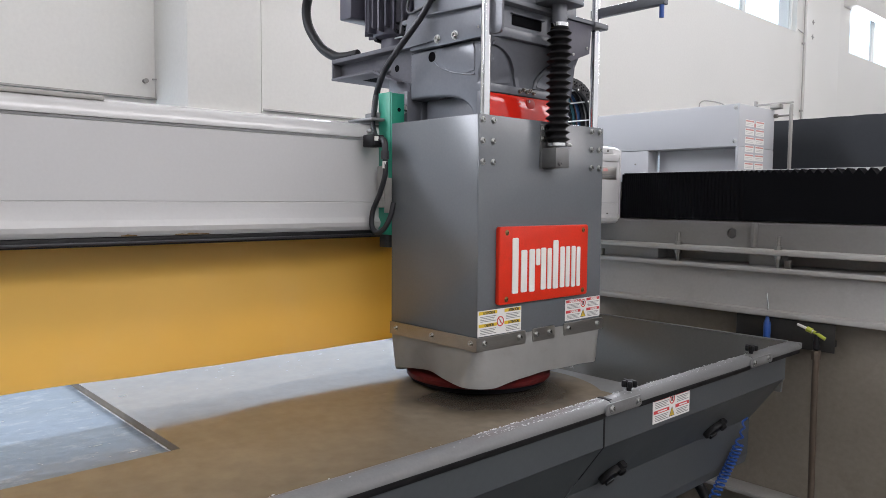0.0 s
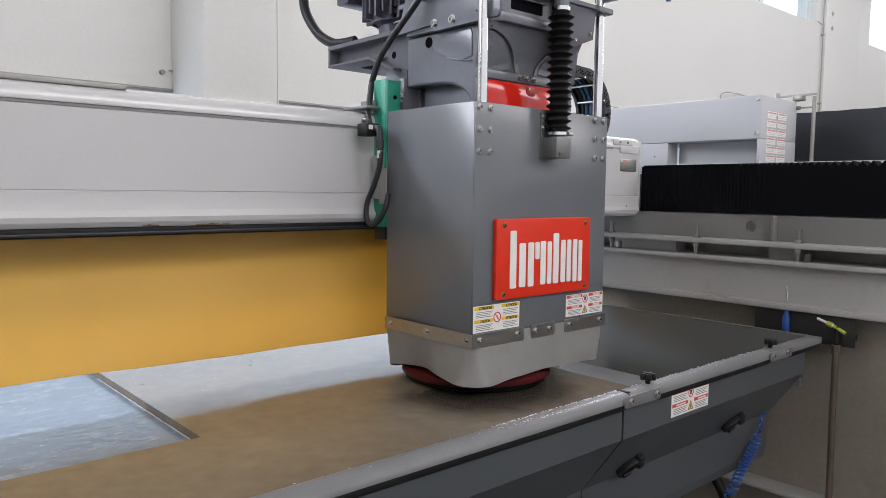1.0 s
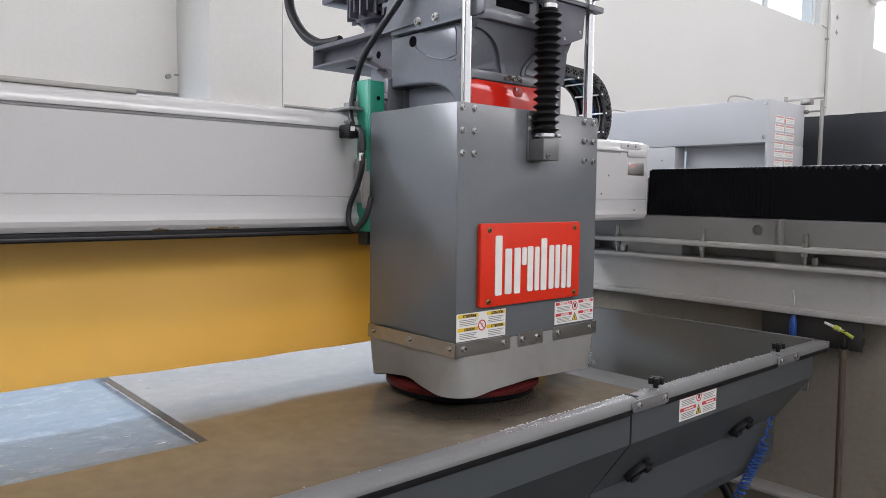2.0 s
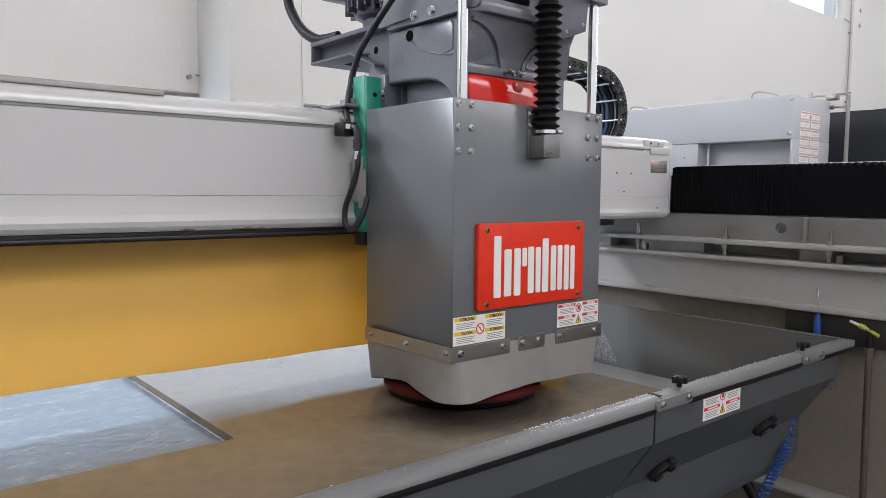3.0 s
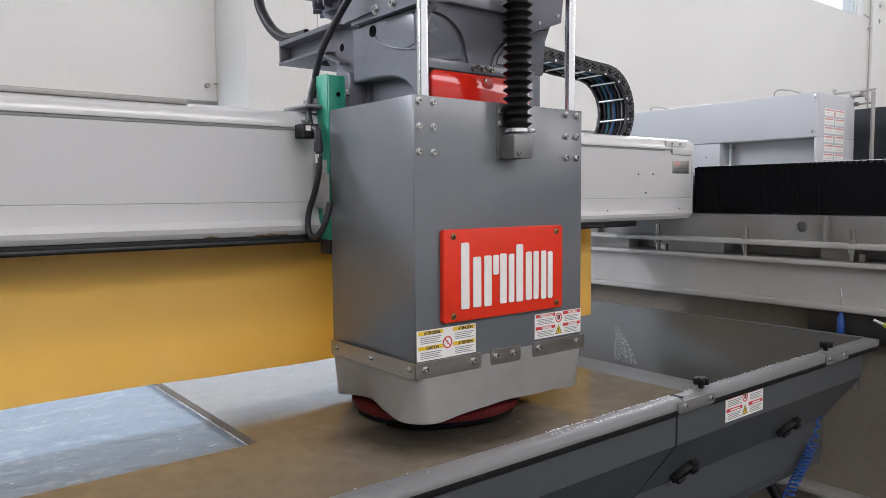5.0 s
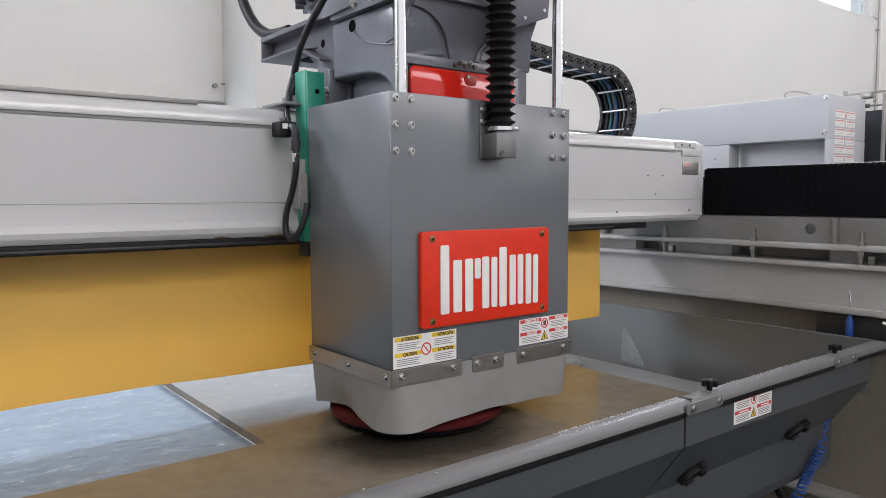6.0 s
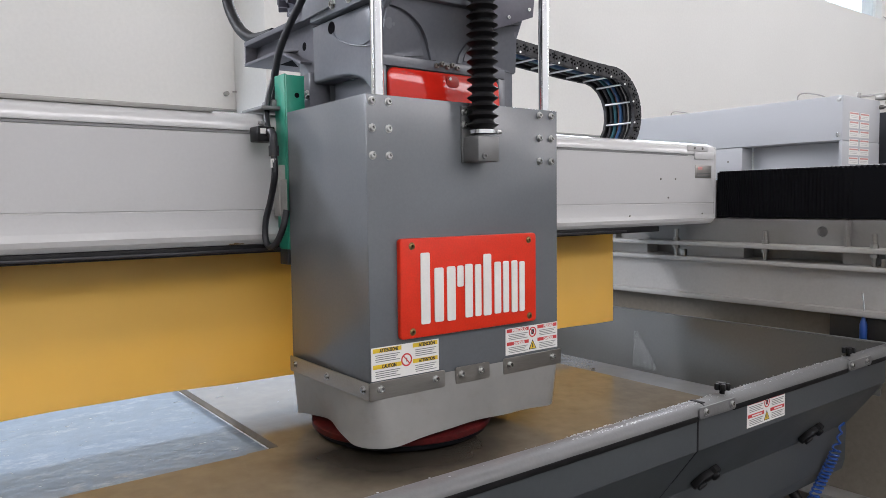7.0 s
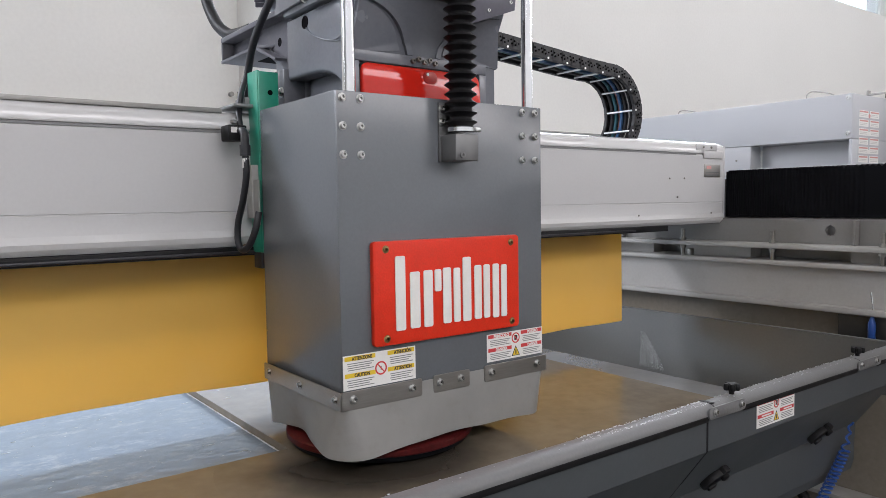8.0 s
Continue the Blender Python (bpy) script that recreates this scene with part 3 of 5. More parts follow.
# ---------------------------------------------------------------- the gantry (moves as one)
BF = -1.697        # front face of the beam


def gantry():
    g = thing("gantry_beam", (BF - 0.17, 1.0, 1.3), "light grey gantry beam with amber splash curtain", "gantry beam")
    Y0, Y1 = -2.6, 2.528
    # beam body: cover panel with rolled top and lower lip
    prof = [(BF, 1.40), (BF, 1.566), (BF - 0.004, 1.568), (BF - 0.004, 1.572), (BF + 0.002, 1.575), (BF + 0.001, 1.598), (BF - 0.008, 1.610), (BF - 0.03, 1.617),
            (BF - 0.05, 1.617), (BF - 0.055, 1.49), (BF - 0.235, 1.49), (BF - 0.24, 1.60), (BF - 0.36, 1.60), (BF - 0.36, 1.31), (BF - 0.006, 1.31), (BF + 0.006, 1.322), (BF + 0.009, 1.333), (BF + 0.002, 1.343), (BF, 1.348),
            (BF, 1.388), (BF - 0.002, 1.3892), (BF - 0.002, 1.3908), (BF, 1.392)]
    part("beam_cover", prism(B(), prof, "y", Y0, Y1 - 0.012), LIGHT, g)
    # rolled edges, glossier than the panel and slightly uneven
    roll = [(BF + 0.0026, 1.577), (BF + 0.0016, 1.5982), (BF - 0.0076, 1.6106), (BF - 0.03, 1.6177), (BF - 0.03, 1.6165), (BF - 0.0084, 1.6094), (BF + 0.0004, 1.5976), (BF + 0.0014, 1.577)]
    part("top_roll", prism(B(), roll, "y", Y0, Y1 - 0.0125), EDGEGLOSS, g)
    lip = [(BF + 0.0066, 1.3216), (BF + 0.0097, 1.333), (BF + 0.0026, 1.3436), (BF + 0.0008, 1.348), (BF - 0.0005, 1.348), (BF + 0.0014, 1.3424), (BF + 0.0084, 1.333), (BF + 0.0054, 1.3224)]
    part("lower_lip", prism(B(), lip, "y", Y0, Y1 - 0.0125), EDGEGLOSS, g)
    # dark strip laid in the groove to paint its shade
    part("cover_seam", box(B(), BF - 0.0035, BF + 0.0004, Y0, 2.34, 1.5675, 1.5725), GREYINK, g, "dark strip painting the shaded groove under the rolled top")
    part("end_plate", box(B(), BF - 0.36, BF + 0.002, Y1 - 0.012, Y1, 1.315, 1.606, 0.003), LIGHT, g)
    part("lower_track", box(B(), BF - 0.06, BF + 0.004, Y0, 2.167, 1.289, 1.309, 0.003), BLACK, g, "black rubber wiper strip under the beam")
    part("track_lip", box(B(), BF - 0.05, BF + 0.0085, Y0, 1.98, 1.293, 1.300, 0.002), CABLE, g)
    rnd = random.Random(5)
    for y0, y1 in ((0.690, 0.775), (0.566, 0.602)):
        top, y = [], y0
        while y < y1:
            top.append((y, 1.3125 + 0.0025 * rnd.random() * math.sin(math.pi * (y - y0) / (y1 - y0)) + 0.0006))
            y += 0.004 + 0.006 * rnd.random()
        top.append((y1, 1.3125))
        part("rust_stain", prism(B(), [(y0, 1.3110)] + top + [(y1, 1.3110)], "x", BF + 0.0012, BF + 0.0026), RUST, g, "brown rust streak on the lip")
    # shallow tray for the cable chain on top
    part("chain_tray", box(B(), BF - 0.23, BF - 0.06, 0.6, 2.5, 1.4905, 1.5505, 0.001), LIGHT, g)
    part("top_rail", box(B(), BF - 0.016, BF - 0.004, -2.6, 0.54, 1.612, 1.6225, 0.002), GREYRAIL, g)
    # bracket and type plate at the far end
    part("cover_clip", box(B(), BF, BF + 0.006, 2.336, 2.466, 1.586, 1.608, 0.002), LIGHT, g)
    part("cover_clip", box(B(), BF, BF + 0.005, 2.382, 2.509, 1.556, 1.5855, 0.002), LIGHT, g)
    bm_ = bolt_mesh(0.0045, 0.004, False)
    dot = to_mesh("bolt", bm_, DARKBOLT)
    o = ORIGIN[g.name]
    for y, z in ((2.375, 1.597), (2.425, 1.597)):
        share("bolt", dot, Matrix.Translation(Vector((BF + 0.006, y, z)) - o), g)
    for y, z in ((2.176, 1.479), (2.264, 1.480), (2.222, 1.4115), (2.002, 1.3485), (2.437, 1.3495), (0.103, 1.3355), (0.118, 1.3395)):
        share("bolt", dot, Matrix.Translation(Vector((BF + 0.0005, y, z)) - o) @ Matrix.Scale(0.75, 4), g)
    tp = part("type_plate", box(B(), BF, BF + 0.0015, 2.389, 2.496, 1.485, 1.534, 0.0006), STEEL, g, "small metal type plate with a red mark")
    part("red_mark", box(B(), BF + 0.0015, BF + 0.0018, 2.405, 2.435, 1.517, 1.528), FADED_RED, tp)
    for i in range(3):
        part("print_line", box(B(), BF + 0.0015, BF + 0.0018, 2.40, 2.485, 1.49 + i * 0.006, 1.4925 + i * 0.006), GREYINK, tp)
    # unseen bar added behind the curtain to shade its upper band
    part("shade_bar", box(B(), -1.90, -1.875, Y0, 2.0, 1.225, 1.309, 0.002), GREYRAIL, g)
    # curtain: a gently waving sheet
    bm = B()
    ny, cz0, cz1 = 120, 0.948, 1.31
    front, back = [], []
    for i in range(ny + 1):
        y = -2.6 + (2.098 + 2.6) * i / ny
        for rowlist, d in ((front, 0.0), (back, -0.004)):
            rowlist.append([bm.verts.new((-1.85 + d + 0.006 * k / 6 * math.sin(y * 9.0 + 1.3) + 0.003 * k / 6 * math.sin(y * 23.0), y,
                                          cz1 + (cz0 + 0.004 * math.sin(y * 4.1) - cz1) * k / 6)) for k in range(7)])
    for a, b in zip(front, front[1:]):
        for k in range(6):
            bm.faces.new((a[k], a[k + 1], b[k + 1], b[k]))
    for a, b in zip(back, back[1:]):
        for k in range(6):
            bm.faces.new((a[k + 1], a[k], b[k], b[k + 1]))
    for i in range(ny):
        bm.faces.new((front[i][6], back[i][6], back[i + 1][6], front[i + 1][6]))
    for i in (0, ny):
        for k in range(6):
            bm.faces.new((front[i][k], front[i][k + 1], back[i][k + 1], back[i][k]))
    part("splash_curtain", bm, CURTAIN, g, "amber plastic splash curtain hanging under the beam")
    # end carriage
    part("carriage_front", box(B(), BF - 0.62, BF - 0.06, 2.5285, 2.60, 1.33, 1.60, 0.004), LIGHT, g)
    part("carriage_panel", box(B(), -2.545, -1.845, 2.967, 3.05, 1.50, 1.631, 0.003), HOODPAINT, g)
    part("panel_screw", cyl(B(), (-1.912, 2.967, 1.571), (-1.912, 2.9635, 1.571), 0.004, seg=10), DARKBOLT, g)
    part("saddle", box(B(), -1.844, -1.434, 3.06, 3.25, 1.50, 1.6315, 0.004), HOODPAINT, g)
    hood = part("drive_hood", box(B(), -2.55, -1.419, 2.964, 3.305, 1.632, 1.810, 0.005), HOODPAINT, g, "long light grey drive cover")
    part("hood_end", box(B(), -1.433, -1.419, 2.967, 3.304, 1.50, 1.6318, 0.002), HOODPAINT, g)
    for y, z in ((2.962, 1.7935), (2.962, 1.6545)):
        bb = bolt_mesh(0.007, 0.005)
        bmesh.ops.rotate(bb, verts=bb.verts[:], cent=(0, 0, 0), matrix=Matrix.Rotation(radians(-90), 3, "Z"))
        bmesh.ops.translate(bb, verts=bb.verts[:], vec=(-1.435, y + 0.002, z))
        part("bolt", bb, BOLT, g)
    part("handle", tube(B(), [(-1.62, 3.0, 1.810), (-1.615, 3.0, 1.832), (-1.59, 3.0, 1.839), (-1.53, 3.0, 1.825), (-1.50, 3.0, 1.810)], 0.0028), GREYRAIL, g)
    part("handle", tube(B(), [(-2.24, 3.0, 1.810), (-2.235, 3.0, 1.825), (-2.21, 3.0, 1.829), (-2.16, 3.0, 1.819), (-2.13, 3.0, 1.810)], 0.0028), GREYRAIL, g)
    # column of safety notices on the hood's end
    for i in range(6):
        z1 = 1.748 - i * 0.036
        for y0 in (3.022, 3.118):
            lab = part("safety_label", box(B(), -1.419, -1.4182, y0, y0 + 0.082, z1 - 0.028, z1), PAPER, g)
            part("red_strip", box(B(), -1.4182, -1.4178, y0 + 0.004, y0 + 0.078, z1 - 0.0085, z1 - 0.0025), FADED_RED, lab)
            for k in range(2):
                part("print_line", box(B(), -1.4182, -1.4178, y0 + 0.008, y0 + 0.07, z1 - 0.016 - k * 0.006, z1 - 0.0145 - k * 0.006), FADED_INK, lab)
        if i % 2 == 0:
            part("pictogram", cyl(B(), (-1.419, 3.111, z1 - 0.02), (-1.4178, 3.111, z1 - 0.02), 0.009, seg=16), PAPER if i else FADED_RED, g)
    # post with cross arm
    part("post", cyl(B(), (-1.346, 3.30, 1.50), (-1.346, 3.30, 1.829), 0.008), GREYRAIL, g)
    part("cross_arm", box(B(), -1.505, -1.338, 3.294, 3.306, 1.834, 1.842, 0.001), GREYRAIL, g)
    part("arm_stub", box(B(), -1.507, -1.499, 3.288, 3.312, 1.826, 1.856, 0.001), GREYRAIL, g)
    part("sensor", box(B(), -1.432, -1.388, 3.282, 3.318, 1.814, 1.834, 0.002), DARKBOLT, g)
    part("cross_arm", cyl(B(), (-1.425, 3.30, 1.783), (-1.338, 3.30, 1.783), 0.004, seg=10), DARKBOLT, g)
    part("arm_knob", lathe(B(), [(0.003, -0.012), (0.009, -0.008), (0.009, 0.008), (0.003, 0.012)], (-1.412, 3.30, 1.783), (1, 0, 0), 14), DARKBOLT, g)
    # folded bellows over the rail
    bm = B()
    x, i, folds = BF + 0.012, 0, []
    while x < 0.95:
        u = min(1.0, (x - BF) / 1.1)
        odd = i % 2
        folds.append([(x, 2.535 + 0.003 * odd, 1.333), (x, 2.535 + 0.003 * odd, 1.512 - (0.002 + 0.030 * u * u) * odd), (x, 2.60, 1.512 - (0.002 + 0.030 * u * u) * odd)])
        x += 0.0045 + 0.020 * u * u
        i += 1
    rows = [[bm.verts.new(p) for p in f] for f in folds]
    for a, b in zip(rows, rows[1:]):
        for k in range(2):
            bm.faces.new((a[k], a[k + 1], b[k + 1], b[k]))
    part("bellows", bm, BELLOW, g, "black folded rail bellows")
    part("bellows_end", box(B(), BF + 0.001, BF + 0.0115, 2.5365, 2.60, 1.333, 1.508, 0.002), BELLOW, g)
    part("rail_cap", box(B(), BF + 0.02, 1.2, 2.605, 2.94, 1.48, 1.516, 0.002), LIGHT, g)
    return g


# ---------------------------------------------------------------- the cable chain
CX0, CX1, CZ_LOW, CR = -1.904, -1.775, 1.572, 0.141


def chain_place(s, bend):
    """Place and slope of the chain s metres along from the bend's lower end; bend: the y at which the bend begins."""
    arc = math.pi * CR
    if s < 0:
        return bend + s, CZ_LOW, 0.0
    if s < arc:
        a = s / CR
        return bend + CR * math.sin(a), CZ_LOW + CR * (1 - math.cos(a)), math.degrees(a)
    d = s - arc
    return bend - d, CZ_LOW + 2 * CR + 0.09 * d - 0.004 * min(1, d * 8), 180.0 - 5.1 * min(1, d * 8)


def cable_chain():
    ch = thing("cable_chain", (-1.84, 1.6, 1.4975), "black plastic cable chain with coloured cables and metal bars", "cable chain")
    pitch, half = 0.0435, 0.021
    plates = []
    for name, x in (("chain_link", CX1), ("side_plate", CX0)):
        bm = B()
        outline = [(-0.025, -half * 0.8), (-0.019, -half), (0.020, -half), (0.0265, -half * 0.75), (0.0265, half * 0.8), (0.021, half), (-0.02, half), (-0.025, half * 0.8)]
        prism(bm, outline, "x", x - 0.007, x + 0.007, 0.0015, 1)
        cyl(bm, (x - 0.0082, 0.0, 0), (x + 0.0082, 0.0, 0), 0.009, seg=14)
        bmesh.ops.translate(bm, verts=bm.verts[:], vec=(1.84, 0, 0))
        plates.append(to_mesh(name, bm, CHAIN))
    bm = B()
    # pin holes drawn as black dots
    for k, h in ((-0.016, 0.004), (-0.012, -0.007), (0.0, 0.0), (0.013, 0.006), (0.017, -0.005)):
        cyl(bm, (CX1 + 1.84 + 0.004, k, h), (CX1 + 1.84 + 0.0088, k, h), 0.0032, seg=8)
    holes = to_mesh("pin_holes", bm, BORE)
    bm = cyl(B(), (CX0 + 1.84, 0, half * 0.8), (CX1 + 1.84 + 0.009, 0, half * 0.8), 0.0036, seg=10)
    bar = to_mesh("cross_bar", bm, ALU)
    bm = box(B(), CX0 + 1.84, CX1 + 1.84, -0.0275, 0.0275, -half + 0.0005, -half + 0.004, 0.001)
    lid = to_mesh("outer_lid", bm, CHAIN)
    hues = [CABLE, material("teal cable", (0.03, 0.12, 0.15), 0.4), material("brown cable", (0.14, 0.06, 0.045), 0.4), material("blue cable", (0.03, 0.09, 0.2), 0.4), CABLE, GREYRAIL, BLACK]
    wires = []
    for i, h in enumerate(hues):
        x = CX0 + 1.84 + 0.018 + i * 0.0148
        wires.append(to_mesh("cable", cyl(B(), (x, -0.025, 0.005 - 0.006 * (i % 3)), (x, 0.025, 0.005 - 0.006 * (i % 3)), 0.0064, seg=8), h))
    links = []
    for i in range(35):
        ob = share("chain_link", plates[0], Matrix.Identity(4), ch)
        share("side_plate", plates[1], Matrix.Identity(4), ob)
        if i % 2 == 0:
            share("cross_bar", bar, Matrix.Identity(4), ob)
        share("outer_lid", lid, Matrix.Identity(4), ob)
        share("pin_holes", holes, Matrix.Identity(4), ob)
        for w in wires:
            share("cable", w, Matrix.Identity(4), ob)
        links.append(ob)
    return ch, links, pitch


def chain_rows(i, pitch):
    """Where the i-th link is from moment to moment, in the chain's own space."""
    rows = []
    for t, bx, hy in GANTRY:
        bend = 2.300 + 0.5 * hy
        s0 = -0.5 * hy - 0.20
        y, z, a = chain_place(i * pitch + s0 + 0.0, bend)
        rows.append((t, pose(0, y - 1.6, z - 1.4975, a, 0, 0)))
    return rows


# ---------------------------------------------------------------- the polishing head (moves along the beam)
HX0, HX1, HY0, HY1, HZ0, HZ1 = -1.637, -1.287, 1.297, 1.822, 1.036, 1.6148


def sticker(parent, x, y0, y1, z0, z1, strip, titles, sign):
    """A multilingual warning label: four boxes of small print with coloured title strips, and a round sign between."""
    lab = part("warning_label", box(B(), x, x + 0.0008, y0, y1, z0, z1), PAPER, parent, "white warning label with coloured title strips")
    w, h = y1 - y0, z1 - z0
    xa, xb = x + 0.0009, x + 0.0012
    cols = [(y0 + 0.02 * w, y0 + 0.43 * w), (y0 + 0.60 * w, y0 + 0.98 * w)]
    k = 0
    for ca, cb in cols:
        for zt in (z1 - 0.03 * h, z1 - 0.52 * h):
            part("title_strip", box(B(), xa, xb, ca, cb, zt - 0.13 * h, zt), strip, lab)
            if titles:
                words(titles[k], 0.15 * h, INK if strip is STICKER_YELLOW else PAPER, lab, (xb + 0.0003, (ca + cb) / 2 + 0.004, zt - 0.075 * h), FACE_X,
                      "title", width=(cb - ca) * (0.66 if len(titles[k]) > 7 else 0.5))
            else:
                part("title_bar", box(B(), xb, xb + 0.0002, ca + 0.10 * w, cb - 0.06 * w, zt - 0.095 * h, zt - 0.045 * h), PAPER, lab)
            k += 1
            for i in range(4):
                a, b = ca + 0.03 * w + 0.01 * w * (i % 2), cb - 0.02 * w - 0.03 * w * ((i * 7) % 3)
                zz = zt - 0.20 * h - i * 0.062 * h
                part("print_line", box(B(), xa, xb, a, b, zz - 0.024 * h, zz), GREYINK, lab)
    yc, zc = (y0 + y1) / 2 + 0.005 * w, (z0 + z1) / 2
    if sign == "round":
        part("sign_ring", lathe(B(), [(0.0135, 0), (0.0135, 0.0004), (0.0105, 0.0004), (0.0105, 0)], (xa, yc, zc), (1, 0, 0), 28, True), STICKER_RED, lab)
        bar = box(B(), xa + 0.0001, xb + 0.0002, yc - 0.0012, yc + 0.0012, zc - 0.0115, zc + 0.0115)
        bmesh.ops.rotate(bar, verts=bar.verts[:], cent=(xa, yc, zc), matrix=Matrix.Rotation(radians(42), 3, "X"))
        part("sign_bar", bar, STICKER_RED, lab)
        part("sign_figure", box(B(), xa, xb - 0.0001, yc - 0.001, yc + 0.0015, zc - 0.004, zc + 0.004), GREYINK, lab)
    else:
        part("sign_ring", lathe(B(), [(0.012, 0), (0.012, 0.0004), (0.0092, 0.0004), (0.0092, 0)], (xa, yc, zc + 0.24 * h), (1, 0, 0), 28, True), STICKER_RED, lab)
        bar = box(B(), xa + 0.0001, xb + 0.0002, yc - 0.001, yc + 0.001, zc + 0.24 * h - 0.0105, zc + 0.24 * h + 0.0105)
        bmesh.ops.rotate(bar, verts=bar.verts[:], cent=(xa, yc, zc + 0.24 * h), matrix=Matrix.Rotation(radians(42), 3, "X"))
        part("sign_bar", bar, STICKER_RED, lab)
        part("sign_figure", box(B(), xa, xb - 0.0001, yc - 0.004, yc + 0.005, zc + 0.24 * h - 0.005, zc + 0.24 * h + 0.006), INK, lab)
        part("hazard_triangle", prism(B(), [(yc - 0.0125, zc - 0.42 * h), (yc + 0.0125, zc - 0.42 * h), (yc, zc - 0.05 * h)], "x", xa, xb), INK, lab)
        part("hazard_field", prism(B(), [(yc - 0.0095, zc - 0.395 * h), (yc + 0.0095, zc - 0.395 * h), (yc, zc - 0.11 * h)], "x", xb, xb + 0.0002), STICKER_YELLOW, lab)
        part("hazard_figure", box(B(), xb + 0.0002, xb + 0.0004, yc - 0.0016, yc + 0.0016, zc - 0.36 * h, zc - 0.2 * h), INK, lab)
    return lab


def head():
    hd = thing("polishing_head", ((HX0 + HX1) / 2, (HY0 + HY1) / 2, 0.877), "grey stone polishing head with red sign and splash skirt", "polishing head")
    o = ORIGIN[hd.name]
    # sheet-metal housing, open at the top
    part("front_panel", box(B(), HX1 - 0.004, HX1, HY0, HY1, HZ0, HZ1, 0.0015), GREY, hd)
    part("side_panel", box(B(), HX0, HX1 - 0.0042, HY0, HY0 + 0.004, HZ0, HZ1, 0.0015), GREY, hd)
    part("side_panel", box(B(), HX0, HX1 - 0.0042, HY1 - 0.004, HY1, HZ0, HZ1, 0.0015), GREY, hd)
    part("back_panel", box(B(), HX0, HX0 + 0.004, HY0 + 0.0042, HY1 - 0.0042, HZ0, HZ1 - 0.02), GREY, hd)
    part("inner_deck", box(B(), HX0 + 0.0042, HX1 - 0.0042, HY0 + 0.0042, HY1 - 0.0042, 1.50, 1.51), GREY, hd)
    bolt = to_mesh("bolt", bolt_mesh(0.0062, 0.006), BOLT)
    for y in (1.3097, 1.348, 1.764, 1.802):
        for z in (1.6015, 1.549, 1.496):
            share("bolt", bolt, Matrix.Translation(Vector((HX1, y, z)) - o), hd)
    # red sign with raised white strokes
    sign = part("sign_plate", prism(B(), rounded(1.3615, 1.7385, 1.127, 1.331, 0.008), "x", HX1, HX1 + 0.014, 0.003), PLATE_RED, hd, "red cast sign plate with white raised shapes")
    sx = HX1 + 0.014
    for y, z in ((1.390, 1.3155), (1.7145, 1.3155), (1.390, 1.141), (1.7165, 1.141)):
        share("bolt", to_mesh("bolt", bolt_mesh(0.0058, 0.004), OLDBRASS), Matrix.Translation(Vector((sx - 0.0015, y, z)) - o), sign)
    lo, mid, hi = 1.154, 1.271, 1.301
    strokes = [(1.410, 1.4335, lo, hi), (1.4445, 1.4685, lo + 0.001, mid - 0.003), (1.4775, 1.500, lo, mid - 0.002), (1.505, 1.522, 1.224, mid - 0.002),
               (1.526, 1.547, lo + 0.002, mid), (1.5535, 1.571, lo + 0.002, mid - 0.002), (1.5775, 1.600, lo + 0.001, 1.290), (1.609, 1.6285, lo + 0.002, mid),
               (1.6345, 1.652, lo + 0.002, mid), (1.660, 1.678, lo, mid), (1.684, 1.7005, lo, mid - 0.003)]
    for y0, y1, z0, z1 in strokes:
        part("white_stroke", prism(B(), rounded(y0, y1, z0, z1, 0.004, 3), "x", sx, sx + 0.0025, 0.0006, 1), WHITE, sign)
    sticker(hd, HX1, 1.2985, 1.4645, 1.050, 1.1165, STICKER_YELLOW, ["ATTENZIONE", "CAUTION", "ATENCIÓN", "ATTENTION"], "round")
    sticker(hd, HX1, 1.6545, 1.8215, 1.0535, 1.1145, STICKER_RED, ["PERICOLO", "DANGER", "PELIGRO", "DANGER"], "both")
    # stainless clamp strips
    def strip(y0, y1):
        return prism(B(), rounded(y0, y1, 1.0135, 1.0495, 0.004, 3), "x", HX1 + 0.006, HX1 + 0.0085, 0.0005, 1)
    for y0, y1, bolts in ((1.287, 1.4755, (1.315, 1.4504)), (1.5045, 1.5995, (1.5195, 1.5745)), (1.641, 1.8275, (1.660, 1.797))):
        s = part("clamp_strip", strip(y0, y1), STEEL, hd, "brushed stainless clamp strip")
        for y in bolts:
            share("bolt", bolt, Matrix.Translation(Vector((HX1 + 0.0085, y, 1.0335)) - o), s)
    s = part("clamp_strip", prism(B(), rounded(-1.632, HX1 + 0.0085, 1.0135, 1.0495, 0.004, 3), "y", 1.2875, 1.290, 0.0005, 1), STEEL, hd, "brushed stainless clamp strip")
    turn = Matrix.Rotation(radians(-90), 4, "Z")
    for x in (-1.604, -1.450, -1.300):
        share("bolt", bolt, Matrix.Translation(Vector((x, 1.2875, 1.0335)) - o) @ turn, s)
    # flexible skirt, bulging at the corner
    bm = B()
    cx, cy, m = (HX0 + HX1) / 2, (HY0 + HY1) / 2, 9

